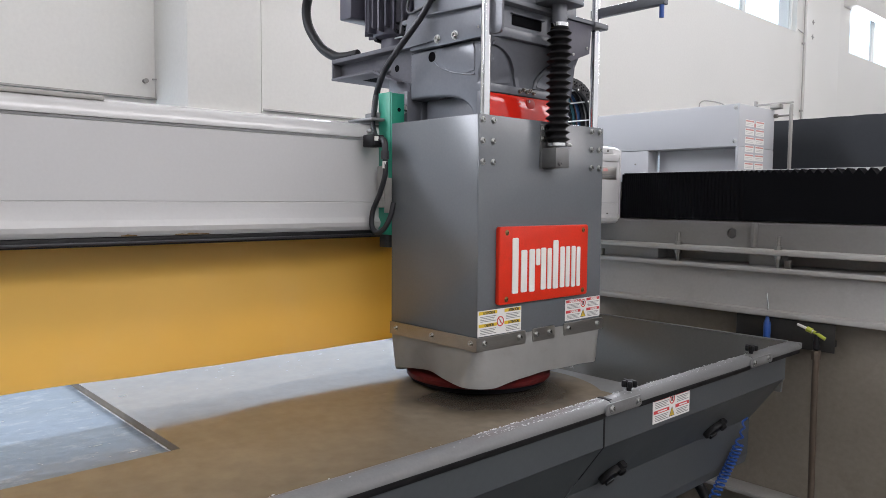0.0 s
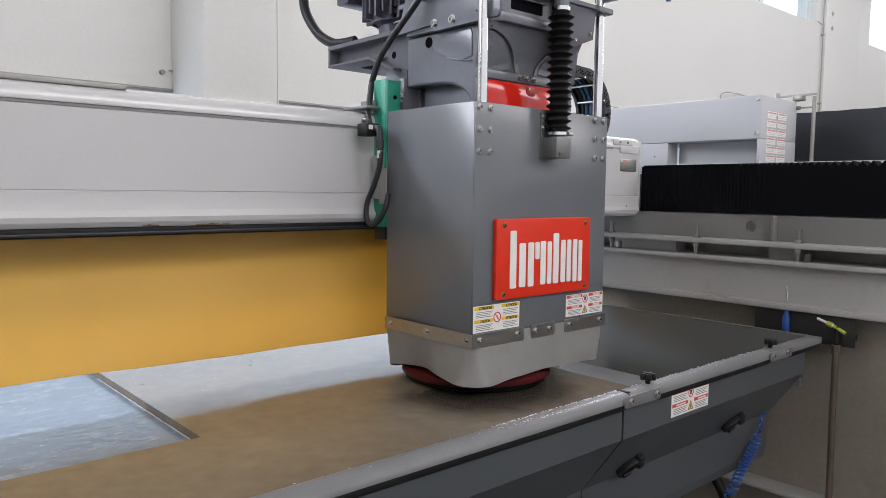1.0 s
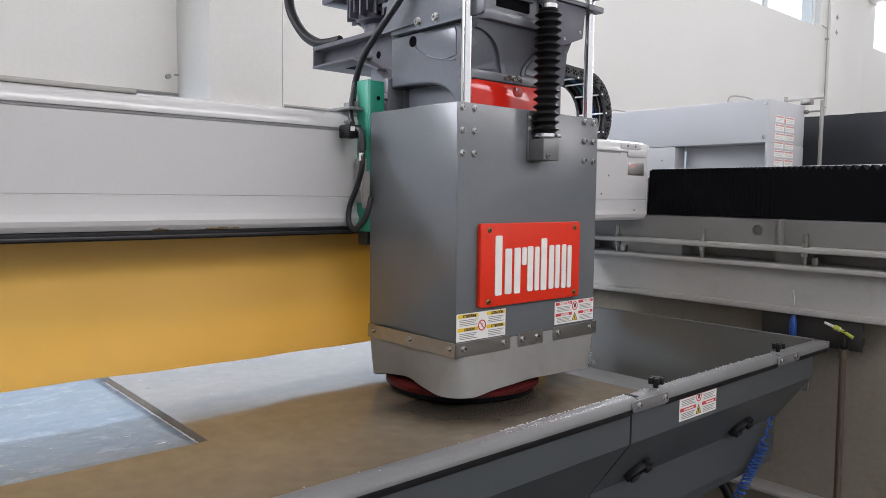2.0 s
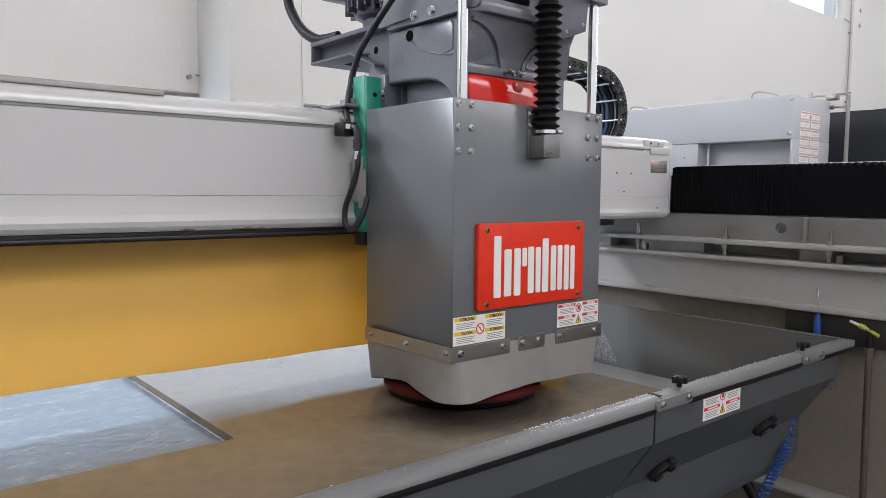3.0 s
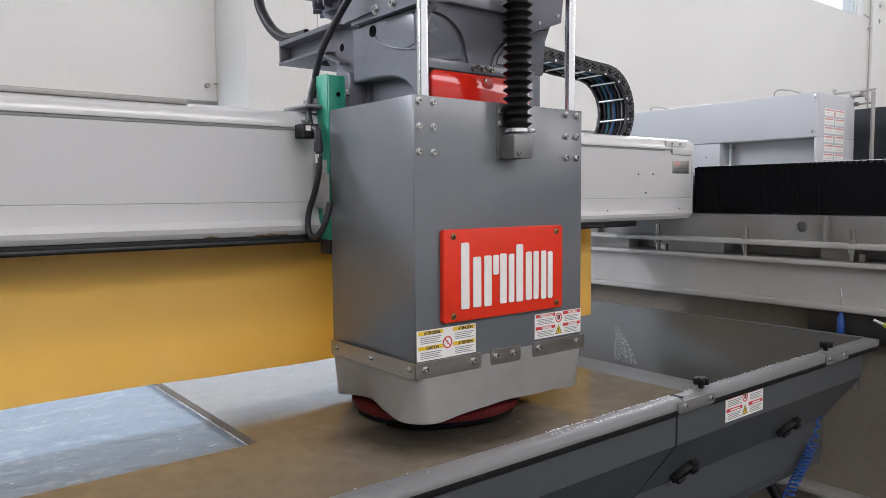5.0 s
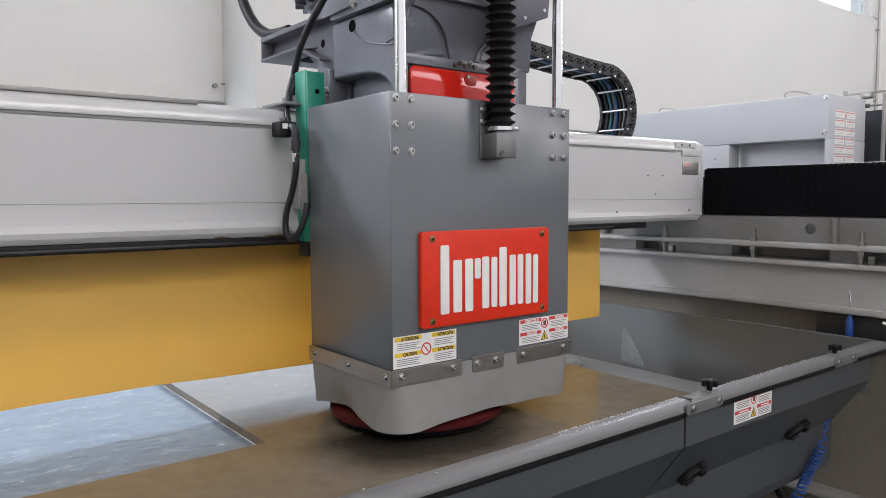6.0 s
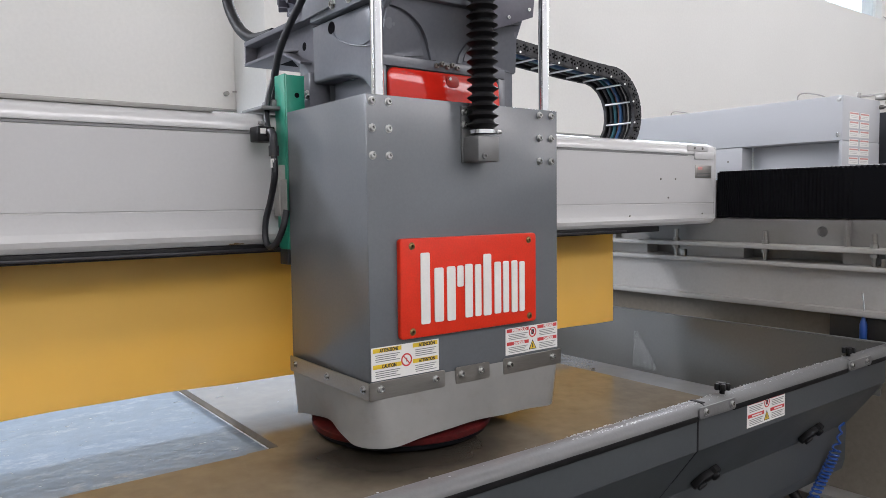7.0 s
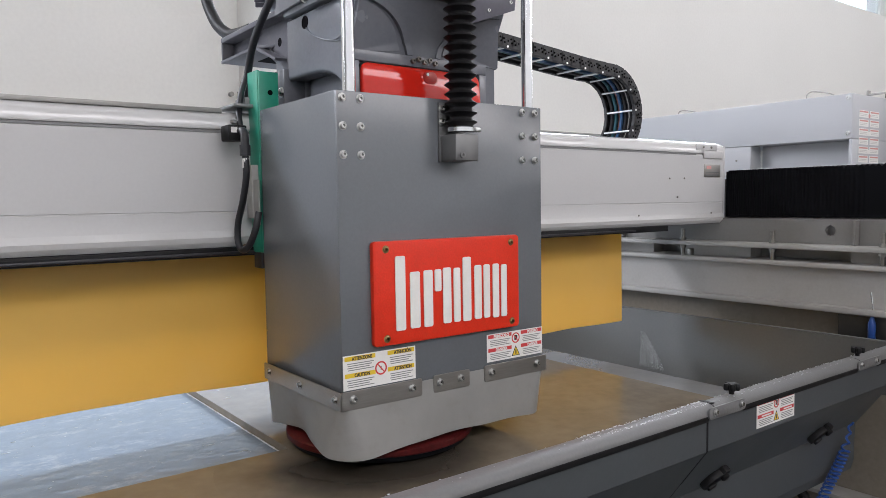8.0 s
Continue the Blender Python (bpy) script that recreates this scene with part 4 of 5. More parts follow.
    def ring(u, inset):
        """The skirt's outline a fraction u of the way down: square under the housing, rounder at the hem, and bellied out at the front corner."""
        r = 0.014 + 0.05 * u
        hx, hy = (HX1 - HX0) / 2 + 0.0052 + 0.008 * u - inset, (HY1 - HY0) / 2 + 0.005 - inset
        out = []
        corners = ((1, 1, 0), (-1, 1, 90), (-1, -1, 180), (1, -1, 270))
        for i, (sx_, sy_, a0) in enumerate(corners):
            for k in range(11):
                a = radians(a0 + 9 * k)
                out.append((cx + sx_ * (hx - r) + r * math.cos(a), cy + sy_ * (hy - r) + r * math.sin(a)))
            p = out[-1]
            tx, ty, t0 = corners[(i + 1) % 4]
            q = (cx + tx * (hx - r) + r * math.cos(radians(t0)), cy + ty * (hy - r) + r * math.sin(radians(t0)))
            out += [(p[0] + (q[0] - p[0]) * k / 24, p[1] + (q[1] - p[1]) * k / 24) for k in range(1, 24)]
        rows = []
        for x, y in out:
            fx, fy = (x - cx) / hx, (y - cy) / hy
            along = max(0.0, cx + hx - x) + max(0.0, y - (cy - hy))          # distance round from the front corner
            lobe = math.exp(-(along / 0.13) ** 2) if fx > 0 or fy < 0 else 0.0
            pinch = math.exp(-((along - 0.20) / 0.055) ** 2) if fy < -0.9 else 0.0
            ripple = 0.003 * math.sin(along * 38 + 1.0) * (1 - lobe)
            push = u * u * (0.020 * lobe + ripple)
            # the unseen back hem drops lower to block the curtain's reflection
            hem = 0.926 - 0.009 * lobe + 0.004 * pinch - 0.010 * max(0, fx) ** 4 * max(0, fy) ** 2 - 0.006 * max(0, -fx) ** 2 * max(0, -fy) ** 8 - 0.030 * max(0, -fx) ** 6
            rows.append((x + push * max(0, fx) ** 3, y - push * max(0, -fy) ** 3 + 0.016 * u * u * pinch, 1.042 + (hem - 1.042) * u))
        return rows

    last = None
    for inset in (0.0, 0.003):
        rows = [[bm.verts.new(p) for p in ring(k / m, inset)] for k in range(m + 1)]
        n = len(rows[0])
        for a, b in zip(rows, rows[1:]):
            for i in range(n):
                bm.faces.new((a[i], b[i], b[(i + 1) % n], a[(i + 1) % n]))
        if last:
            for i in range(n):
                bm.faces.new((last[i], rows[-1][i], rows[-1][(i + 1) % n], last[(i + 1) % n]))
        last = rows[-1]
    part("splash_skirt", bm, SKIRT, hd, "milky flexible plastic splash skirt")
    # turning abrasive plate
    dc = Vector((-1.480, 1.498, 0.879))
    disc = part("abrasive_plate", lathe(B(), [(0.19, 0.0155), (0.206, 0.016), (0.210, 0.019), (0.210, 0.030), (0.202, 0.0355), (0.06, 0.0365), (0.06, 0.16)], dc, seg=56), ABRASIVE_RED, hd, "red turning abrasive plate", at=dc)
    part("pad_carrier", lathe(B(), [(0.13, 0.001), (0.190, 0.001), (0.199, 0.005), (0.205, 0.0155), (0.13, 0.0156)], dc, seg=56), DARKBLUE, disc, "dark wet pad carrier ring")
    for i in range(9):
        a = math.pi * 2 * i / 9
        bm = lathe(B(), [(0.046, -0.001), (0.049, 0.0), (0.049, 0.010)], dc + Vector((0.135 * math.cos(a), 0.135 * math.sin(a), 0)), seg=20)
        part("abrasive_pad", bm, DARKBLUE, disc, "dark abrasive pad")
    # thin dark film that paints shade and slurry round the plate, travelling with it
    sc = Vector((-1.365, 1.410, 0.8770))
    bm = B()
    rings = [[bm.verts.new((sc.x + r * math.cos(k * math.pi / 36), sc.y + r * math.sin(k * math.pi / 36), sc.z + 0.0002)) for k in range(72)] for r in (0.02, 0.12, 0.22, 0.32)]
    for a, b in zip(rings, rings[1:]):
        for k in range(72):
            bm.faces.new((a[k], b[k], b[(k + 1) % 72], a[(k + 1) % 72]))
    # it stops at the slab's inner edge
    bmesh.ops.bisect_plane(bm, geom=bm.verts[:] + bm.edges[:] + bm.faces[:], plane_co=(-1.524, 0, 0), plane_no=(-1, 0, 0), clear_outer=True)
    part("plate_shade", bm, SHADEFILM, hd, "thin dark film painting shade and slurry round the plate", at=sc)
    # guide rods
    for y in (1.3355, 1.7965):
        part("guide_rod", cyl(B(), (-1.305, y, 1.511), (-1.305, y, 2.2), 0.0127, seg=28), CHROME, hd, "polished chrome guide rod")
    # rubber bellows with foot block
    bx, by = -1.2535, 1.564
    prof, z = [(0.026, 1.5545)], 1.556
    while z < 1.852:
        prof += [(0.0225, z), (0.0235, z + 0.0025), (0.0322, z + 0.0082), (0.0336, z + 0.0095), (0.0322, z + 0.0108), (0.0235, z + 0.0165)]
        z += 0.0188
    prof += [(0.025, z + 0.002), (0.021, z + 0.006)]
    part("rod_bellows", lathe(B(), prof, (bx, by, 0), seg=36), BLACK, hd, "black ribbed rubber bellows", angle=25)
    part("hose_clamp", lathe(B(), [(0.0262, 1.5455), (0.0285, 1.5465), (0.0285, 1.5545), (0.0262, 1.556)], (bx, by, 0)), CHROME, hd)
    part("clamp_screw", box(B(), bx + 0.012, bx + 0.024, by + 0.020, by + 0.034, 1.546, 1.555, 0.002), BOLT, hd)
    part("hose_clamp", lathe(B(), [(0.022, 1.862), (0.0245, 1.863), (0.0245, 1.873), (0.022, 1.874)], (bx, by, 0)), CHROME, hd)
    part("foot_block", box(B(), HX1 + 0.005, -1.233, 1.534, 1.592, 1.488, 1.5405, 0.002), BLOCKSTEEL, hd, "machined steel foot block")
    fp = part("foot_plate", box(B(), HX1, HX1 + 0.005, 1.5295, 1.594, 1.487, 1.607, 0.001), BLOCKSTEEL, hd)
    for z in (1.567, 1.594):
        share("bolt", bolt, Matrix.Translation(Vector((HX1 + 0.005, 1.5365, z)) - o), fp)
    share("bolt", to_mesh("bolt", bolt_mesh(0.0062, 0.005, False), BLOCKSTEEL), Matrix.Translation(Vector((-1.233, 1.549, 1.498)) - o), hd)
    part("push_tube", cyl(B(), (bx, by, 1.85), (bx, by, 2.2), 0.0205), CAST, hd)
    part("tube_collar", prism(B(), rounded(bx - 0.042, bx + 0.042, by - 0.062, by + 0.062, 0.018), "z", 1.921, 1.941, 0.003), CAST, hd)
    # gearbox casting, arched away above the housing's side
    Y0, Y1 = 1.370, 1.748
    side = [(-1.645, 1.6873), (-1.584, 1.687), (-1.504, 1.684), (-1.47, 1.680), (-1.443, 1.6735), (-1.422, 1.665), (-1.4085, 1.656), (-1.396, 1.644), (-1.389, 1.634), (-1.383, 1.615),
            (-1.362, 1.615), (-1.362, 1.735), (-1.352, 1.76), (-1.320, 1.822), (-1.645, 1.822)]
    part("gearbox", prism(B(), side, "y", Y0, Y1, 0.009, 4), CAST, hd, "grey painted gearbox casting")
    part("gearbox_core", box(B(), -1.62, -1.372, Y0 + 0.04, Y1 - 0.04, 1.511, 1.69, 0.01), CAST, hd)
    part("rear_body", box(B(), -1.80, -1.695, 1.4115, 1.70, 1.70, 1.841, 0.006), CAST, hd)
    # plate added to close a slit onto the bright wall
    part("rear_web", box(B(), -1.72, -1.642, 1.415, 1.70, 1.511, 1.6998, 0.003), CAST, hd)
    # rounded panel on the casting's side
    panel = [(-1.53, 1.789), (-1.531, 1.811), (-1.52, 1.8165), (-1.385, 1.813), (-1.378, 1.80), (-1.378, 1.742), (-1.41, 1.7365), (-1.45, 1.7425), (-1.49, 1.757), (-1.518, 1.772)]
    part("side_panel_boss", prism(B(), panel, "y", Y0 - 0.003, Y0 + 0.002, 0.002, 2), CAST, hd)

    # arched ribs on the front, which leans out above
    def lean(z):
        return -1.362 + 0.042 * max(0.0, z - 1.735) / 0.087

    def band(yc, zc, outer, inner, a0, a1, depth, n=28):
        """A flat arched band between two ellipses, standing proud of the leaning front."""
        bm = B()
        rows = []
        for k in range(n + 1):
            a = radians(a0 + (a1 - a0) * k / n)
            row = []
            for (ry, rz), d in ((outer, -0.004), (outer, depth), (inner, depth), (inner, -0.004)):
                z = min(1.819, zc + rz * math.sin(a))
                row.append(bm.verts.new((lean(z) + d, yc + ry * math.cos(a), z)))
            rows.append(row)
        for p, q in zip(rows, rows[1:]):
            for k in range(4):
                bm.faces.new((p[k], p[(k + 1) % 4], q[(k + 1) % 4], q[k]))
        bm.faces.new(rows[0]), bm.faces.new(list(reversed(rows[-1])))
        return bm
    part("arched_rib", band(1.372, 1.700, (0.148, 0.112), (0.133, 0.103), 6, 86, 0.008), CAST, hd)
    part("front_lobe", band(1.372, 1.705, (0.116, 0.094), (0.004, 0.004), 8, 88, 0.004), CAST, hd)
    part("arched_rib", band(1.757, 1.700, (0.178, 0.118), (0.167, 0.110), 98, 174, 0.006), CAST, hd)
    part("front_lobe", band(1.757, 1.705, (0.160, 0.104), (0.004, 0.004), 100, 172, 0.003), CAST, hd)
    # flange over the red insert
    part("flange", box(B(), -1.366, -1.347, 1.366, 1.712, 1.687, 1.709, 0.002, 2), CAST, hd)
    part("flange_post", box(B(), -1.366, -1.347, 1.366, 1.3845, 1.55, 1.6868, 0.002), CAST, hd)
    part("flange_post", box(B(), -1.366, -1.347, 1.692, 1.712, 1.55, 1.6868, 0.002), CAST, hd)
    sb = to_mesh("bolt", bolt_mesh(0.0055, 0.008, False), DARKBOLT)
    for i, y in enumerate((1.511, 1.5255, 1.540, 1.5535, 1.568)):
        share("bolt", sb, Matrix.Translation(Vector((-1.347, y, 1.6975 + 0.005 * (i % 2))) - o), hd)
    # the cover's top crowns backwards
    bm = prism(B(), rounded(1.387, 1.690, 1.50, 1.685, 0.018, 6), "x", -1.363, -1.338, 0.005, 3)
    bmesh.ops.bisect_plane(bm, geom=bm.verts[:] + bm.edges[:] + bm.faces[:], plane_co=(0, 0, 1.605), plane_no=(0, 0, 1))
    for k in range(1, 8):
        bmesh.ops.bisect_plane(bm, geom=bm.verts[:] + bm.edges[:] + bm.faces[:], plane_co=(0, 0, 1.605 + 0.010 * k), plane_no=(0, 0, 1))
    for v in bm.verts:
        if v.co.x > -1.355:
            v.co.x -= 1.25 * max(0.0, v.co.z - 1.605) ** 2
    red = part("red_cover", bm, RED, hd, "glossy red enamelled cover")
    # black border filling the narrow gap round the cover
    part("dark_border", prism(B(), rounded(1.3848, 1.6915, 1.50, 1.6872, 0.02, 6), "x", -1.358, -1.3495), BLACK, red)
    part("recess", prism(B(), rounded(1.5355, 1.5705, 1.653, 1.679, 0.012, 5), "x", -1.350, -1.3405, 0.0005), REDDARK, red)
    part("stud", cyl(B(), (-1.3405, 1.5435, 1.672), (-1.337, 1.5435, 1.672), 0.0035, seg=10), BOLT, red)
    for y in (1.5255, 1.579):
        part("joint", box(B(), -1.338, -1.3372, y - 0.0012, y + 0.0012, 1.51, 1.612), REDDARK, red)
    # side holes as black discs, bolts, side plate
    for x, y, z, r in ((-1.549, Y0, 1.799, 0.0125), (-1.7614, 1.4115, 1.800, 0.011)):
        part("bore", lathe(B(), [(r * 1.12, 0), (r * 1.12, 0.0016), (r, 0.0016), (r, 0.0006), (0.001, 0.0006)], (x, y, z), (0, -1, 0), 24), BORE, hd, "black disc painting a bored hole's shade")
    big = to_mesh("bolt", bolt_mesh(0.009, 0.007), BOLT)
    part("side_plate", prism(B(), [(-1.512, 1.8195), (-1.274, 1.8195), (-1.266, 1.825), (-1.263, 1.838), (-1.263, 2.2), (-1.60, 2.2), (-1.60, 1.94), (-1.63, 1.92), (-1.66, 1.832), (-1.517, 1.838)], "y", 1.349, 1.357, 0.001), CAST, hd)
    for x, z in ((-1.504, 1.8385), (-1.434, 1.838)):
        share("bolt", big, Matrix.Translation(Vector((x, 1.349, z)) - o) @ turn, hd)
    share("bolt", to_mesh("bolt", bolt_mesh(0.003, 0.003, False), DARKBOLT), Matrix.Translation(Vector((-1.345, 1.349, 1.845)) - o) @ turn, hd)
    share("bolt", big, Matrix.Translation(Vector((-1.658, 1.361, 1.6617)) - o) @ turn, hd)
    # thin tube added to stand for the highlight along the panel's edge
    part("edge_ridge", tube(B(), [(-1.541, Y0 - 0.002, 1.785), (-1.523, Y0 - 0.002, 1.771), (-1.4985, Y0 - 0.002, 1.759), (-1.455, Y0 - 0.002, 1.744), (-1.40, Y0 - 0.002, 1.733), (-1.378, Y0 - 0.002, 1.7315)], 0.0016), CAST, hd)
    # upper carriage: chamfered lip, body with a slot painted black, hanging side plate
    part("casting_lip", prism(B(), [(-1.63, 1.3575), (-1.349, 1.3575), (-1.305, 1.412), (-1.305, 1.71), (-1.63, 1.71)], "z", 1.8235, 1.849, 0.003), CAST, hd)
    part("upper_body", prism(B(), [(-1.63, 1.372), (-1.358, 1.372), (-1.338, 1.378), (-1.318, 1.398), (-1.311, 1.415), (-1.311, 1.71), (-1.63, 1.71)], "z", 1.8495, 2.2), CAST, hd)
    part("slot", prism(B(), rounded(1.437, 1.556, 1.859, 1.885, 0.003, 2), "x", -1.3115, -1.3092), BORE, hd, "flat black patch painting an open slot's shade")
    part("slot_lip", box(B(), -1.311, -1.301, 1.43, 1.563, 1.8855, 1.889, 0.001), CAST, hd)
    part("hanging_plate", prism(B(), [(1.60, 1.905), (1.60, 1.769), (1.748, 1.823), (1.758, 1.905)], "x", -1.296, -1.290, 0.001), MOTOR, hd, "dark hanging cover plate")
    small = to_mesh("bolt", bolt_mesh(0.004, 0.003, False), BOLT)
    for y, z in ((1.735, 1.838), (1.672, 1.812)):
        share("bolt", small, Matrix.Translation(Vector((-1.290, y, z)) - o), hd)
    part("upper_deck", box(B(), -1.67, -1.283, 1.3575, 1.76, 1.905, 1.917, 0.002), CAST, hd)
    part("rod_bracket", box(B(), -1.33, -1.277, 1.757, 1.822, 1.9, 1.916, 0.003), CAST, hd)
    part("ear_plate", prism(B(), [(1.70, 1.55), (1.748, 1.55), (1.748, 1.764), (1.708, 1.796), (1.66, 1.806)], "x", -1.371, -1.3615), CAST, hd)
    share("bolt", sb, Matrix.Translation(Vector((-1.3615, 1.741, 1.757)) - o), hd)
    part("cross_tube", box(B(), -1.32, -1.078, 1.79, 1.812, 1.935, 1.96, 0.002), CAST, hd)
    part("sensor_stem", cyl(B(), (-1.090, 1.80, 1.901), (-1.090, 1.80, 1.94), 0.0065), BLUE, hd, "small blue sensor")
    part("deck_flange", prism(B(), [(-1.553, 1.9105), (-1.30, 1.8985), (-1.30, 1.8935), (-1.553, 1.9055)], "y", 1.334, 1.3488, 0.001, 1), CAST, hd)
    # motor bracket arm and motor
    part("arm_top", box(B(), -2.046, -1.62, 1.365, 1.67, 1.842, 1.856, 0.003), ARMSHADE, hd)
    part("arm_web", box(B(), -2.046, -1.70, 1.40, 1.41, 1.7965, 1.8425, 0.001), ARMSHADE, hd)
    part("arm_end", box(B(), -2.047, -2.039, 1.367, 1.66, 1.7965, 1.8425, 0.001), ARMSHADE, hd)
    part("arm_bottom", prism(B(), [(-2.045, 1.365), (-1.823, 1.365), (-1.715, 1.425), (-1.67, 1.45), (-1.67, 1.67), (-2.045, 1.67)], "z", 1.7885, 1.7963, 0.001), ARMSHADE, hd)
    part("arm_gusset", prism(B(), [(-1.80, 1.789), (-1.68, 1.789), (-1.68, 1.71), (-1.70, 1.71)], "y", 1.40, 1.4105), ARMSHADE, hd)
    cheek = part("arm_cheek", prism(B(), [(-1.845, 1.842), (-1.6455, 1.842), (-1.6455, 1.732), (-1.70, 1.752), (-1.815, 1.7975), (-1.845, 1.7975)], "y", 1.3965, 1.3998, 0.0008, 1), ARMSHADE, hd)
    part("bore", cyl(B(), (-1.7385, 1.3962, 1.794), (-1.7385, 1.3968, 1.794), 0.0105, seg=20), BORE, cheek)
    part("slot", prism(B(), [(-1.962, 1.434), (-1.886, 1.434), (-1.964, 1.490)], "z", 1.7875, 1.7884), BORE, hd)
    part("brace_flange", prism(B(), [(-1.823, 1.7965), (-1.701, 1.7485), (-1.703, 1.7425), (-1.826, 1.7895)], "y", 1.366, 1.3964, 0.001, 1), ARMSHADE, hd)
    part("arm_foot", box(B(), -1.70, -1.648, 1.362, 1.42, 1.60, 1.715, 0.004), CAST, hd)
    mc = Vector((-1.865, 1.515, 1.856))
    part("motor_flange", lathe(B(), [(0.085, 0), (0.085, 0.012), (0.066, 0.014), (0.066, 0.06)], mc, seg=32), MOTOR, hd)
    part("motor_body", lathe(B(), [(0.07, 0.055), (0.088, 0.062), (0.092, 0.07), (0.092, 0.36)], mc, seg=32), MOTOR, hd, "dark ribbed electric motor")
    fin = to_mesh("cooling_fin", box(B(), 0.088, 0.118, -0.0035, 0.0035, 0, 0.30, 0.001, 1), MOTOR)
    for i in range(28):
        share("cooling_fin", fin, Matrix.Translation(mc + Vector((0, 0, 0.068 + 0.012 * (i % 2))) - o) @ Matrix.Rotation(2 * math.pi * i / 28, 4, "Z"), hd)
    part("terminal_box", box(B(), -2.035, -1.97, 1.39, 1.49, 1.985, 2.12, 0.006), MOTOR, hd)
    for y in (1.45, 1.60):
        share("bolt", sb, Matrix.Translation(Vector((-1.80, y, 1.856)) - o) @ Matrix.Rotation(radians(-90), 4, "Y"), hd)
    # slide, green bracket, cables
    part("slide_block", box(B(), BF + 0.02, HX0, 1.32, 1.77, 1.30, 1.60, 0.004), CAST, hd)
    part("slide_cap", box(B(), -1.79, -1.67, 1.25, 1.37, 1.6235, 1.632, 0.003), BLOCKSTEEL, hd)
    part("slide_cap", box(B(), -1.75, -1.69, 1.285, 1.345, 1.632, 1.65, 0.003), BLOCKSTEEL, hd)
    part("wiper_block", box(B(), BF + 0.013, BF + 0.045, 1.279, 1.32, 1.375, 1.495, 0.004), GREYRAIL, hd)
    gb = part("green_bracket", box(B(), -1.699, -1.645, 1.296, 1.302, 1.297, 1.705, 0.001), GREEN, hd, "green painted steel angle bracket")
    part("green_flange", box(B(), -1.6448, -1.639, 1.2975, 1.344, 1.297, 1.702, 0.001), GREEN, gb)
    part("bore", cyl(B(), (-1.6392, 1.324, 1.656), (-1.6380, 1.324, 1.656), 0.006, seg=16), BORE, gb)
    part("green_foot", box(B(), -1.696, -1.653, 1.298, 1.312, 1.26, 1.2968, 0.002), CABLE, hd)
    cn = part("connector", box(B(), -1.672, -1.626, 1.220, 1.262, 1.545, 1.579, 0.003), BLACK, hd, "black cable connector")
    part("connector_mark", box(B(), -1.6257, -1.625, 1.226, 1.240, 1.562, 1.574), PAPER, cn)
    part("elbow", tube(B(), [(-1.624, 1.246, 1.566), (-1.612, 1.248, 1.563), (-1.606, 1.248, 1.549), (-1.6055, 1.248, 1.53)], 0.009), CABLE, cn)
    part("gland", cyl(B(), (-1.6055, 1.248, 1.511), (-1.6055, 1.248, 1.534), 0.0115, seg=14), CABLE, cn)
    part("cable_mark", cyl(B(), (-1.6055, 1.248, 1.485), (-1.6055, 1.248, 1.505), 0.0078, seg=12), PAPER, cn)
    part("screw", cyl(B(), (BF, 1.255, 1.5935), (BF + 0.022, 1.255, 1.5935), 0.005, seg=12), BOLT, hd)
    part("cable_loop", tube(B(), [(-1.606, 1.248, 1.52), (-1.606, 1.249, 1.47), (-1.632, 1.25, 1.415), (-1.664, 1.25, 1.365), (-1.668, 1.25, 1.323), (-1.648, 1.252, 1.305), (-1.622, 1.257, 1.316), (-1.602, 1.264, 1.35), (-1.598, 1.272, 1.39)], 0.0075), CABLE, hd)
    part("hang_tag", box(B(), -1.655, -1.622, 1.2835, 1.2855, 1.36, 1.46), GREYRAIL, hd)
    part("upper_cable", tube(B(), [(-1.739, 1.31, 1.655), (-1.724, 1.308, 1.708), (-1.686, 1.306, 1.767), (-1.632, 1.308, 1.816), (-1.575, 1.315, 1.866), (-1.540, 1.325, 1.905), (-1.51, 1.335, 1.95)], 0.009), CABLE, hd, "dark cable running up the head")
    part("thin_cable", tube(B(), [(-1.66, 1.262, 1.565), (-1.69, 1.270, 1.61), (-1.70, 1.280, 1.655), (-1.715, 1.300, 1.70)], 0.007), CABLE, hd)
    part("motor_hose", tube(B(), [(-1.97, 1.42, 1.872), (-2.02, 1.405, 1.868), (-2.075, 1.40, 1.877), (-2.158, 1.40, 1.918), (-2.23, 1.40, 1.9895), (-2.254, 1.40, 2.046), (-2.245, 1.40, 2.097), (-2.21, 1.40, 2.15)], 0.0165), BLACK, hd, "black hose curving up from the motor arm")
    part("thin_line", tube(B(), [(-1.60, 1.345, 2.0), (-1.625, 1.342, 1.945), (-1.605, 1.34, 1.925), (-1.55, 1.34, 1.932), (-1.49, 1.343, 1.95)], 0.004), CABLE, hd)
    return hd, disc


ABRASIVE_RED = material("wet red abrasive holder", (0.075, 0.006, 0.006), 0.6, spec=0.2, vary=0.45, grain=90, blotch=14, coat=0.1)
DARKBLUE = material("dark abrasive pad", (0.012, 0.013, 0.017), 0.7, vary=0.3, spec=0.15)
# cover red with the recess's shade put into its colour; joints use it too
REDDARK = material("red darkened for recess shade", (0.42, 0.02, 0.012), 0.4, vary=0.1)
# casting grey made darker and matt: the arm's underside shade is in its colour
ARMSHADE = material("grey casting paint darkened for shade", (0.118, 0.116, 0.130), 0.6, vary=0.12, grain=90, blotch=14, spec=0.2, dirt=(0.16, 0.15, 0.14), dirt_amount=0.3)
# black that paints the darkness inside holes and slots
BORE = material("black painted hole shade", (0.006, 0.006, 0.007), 0.8, vary=0.1, spec=0.02)


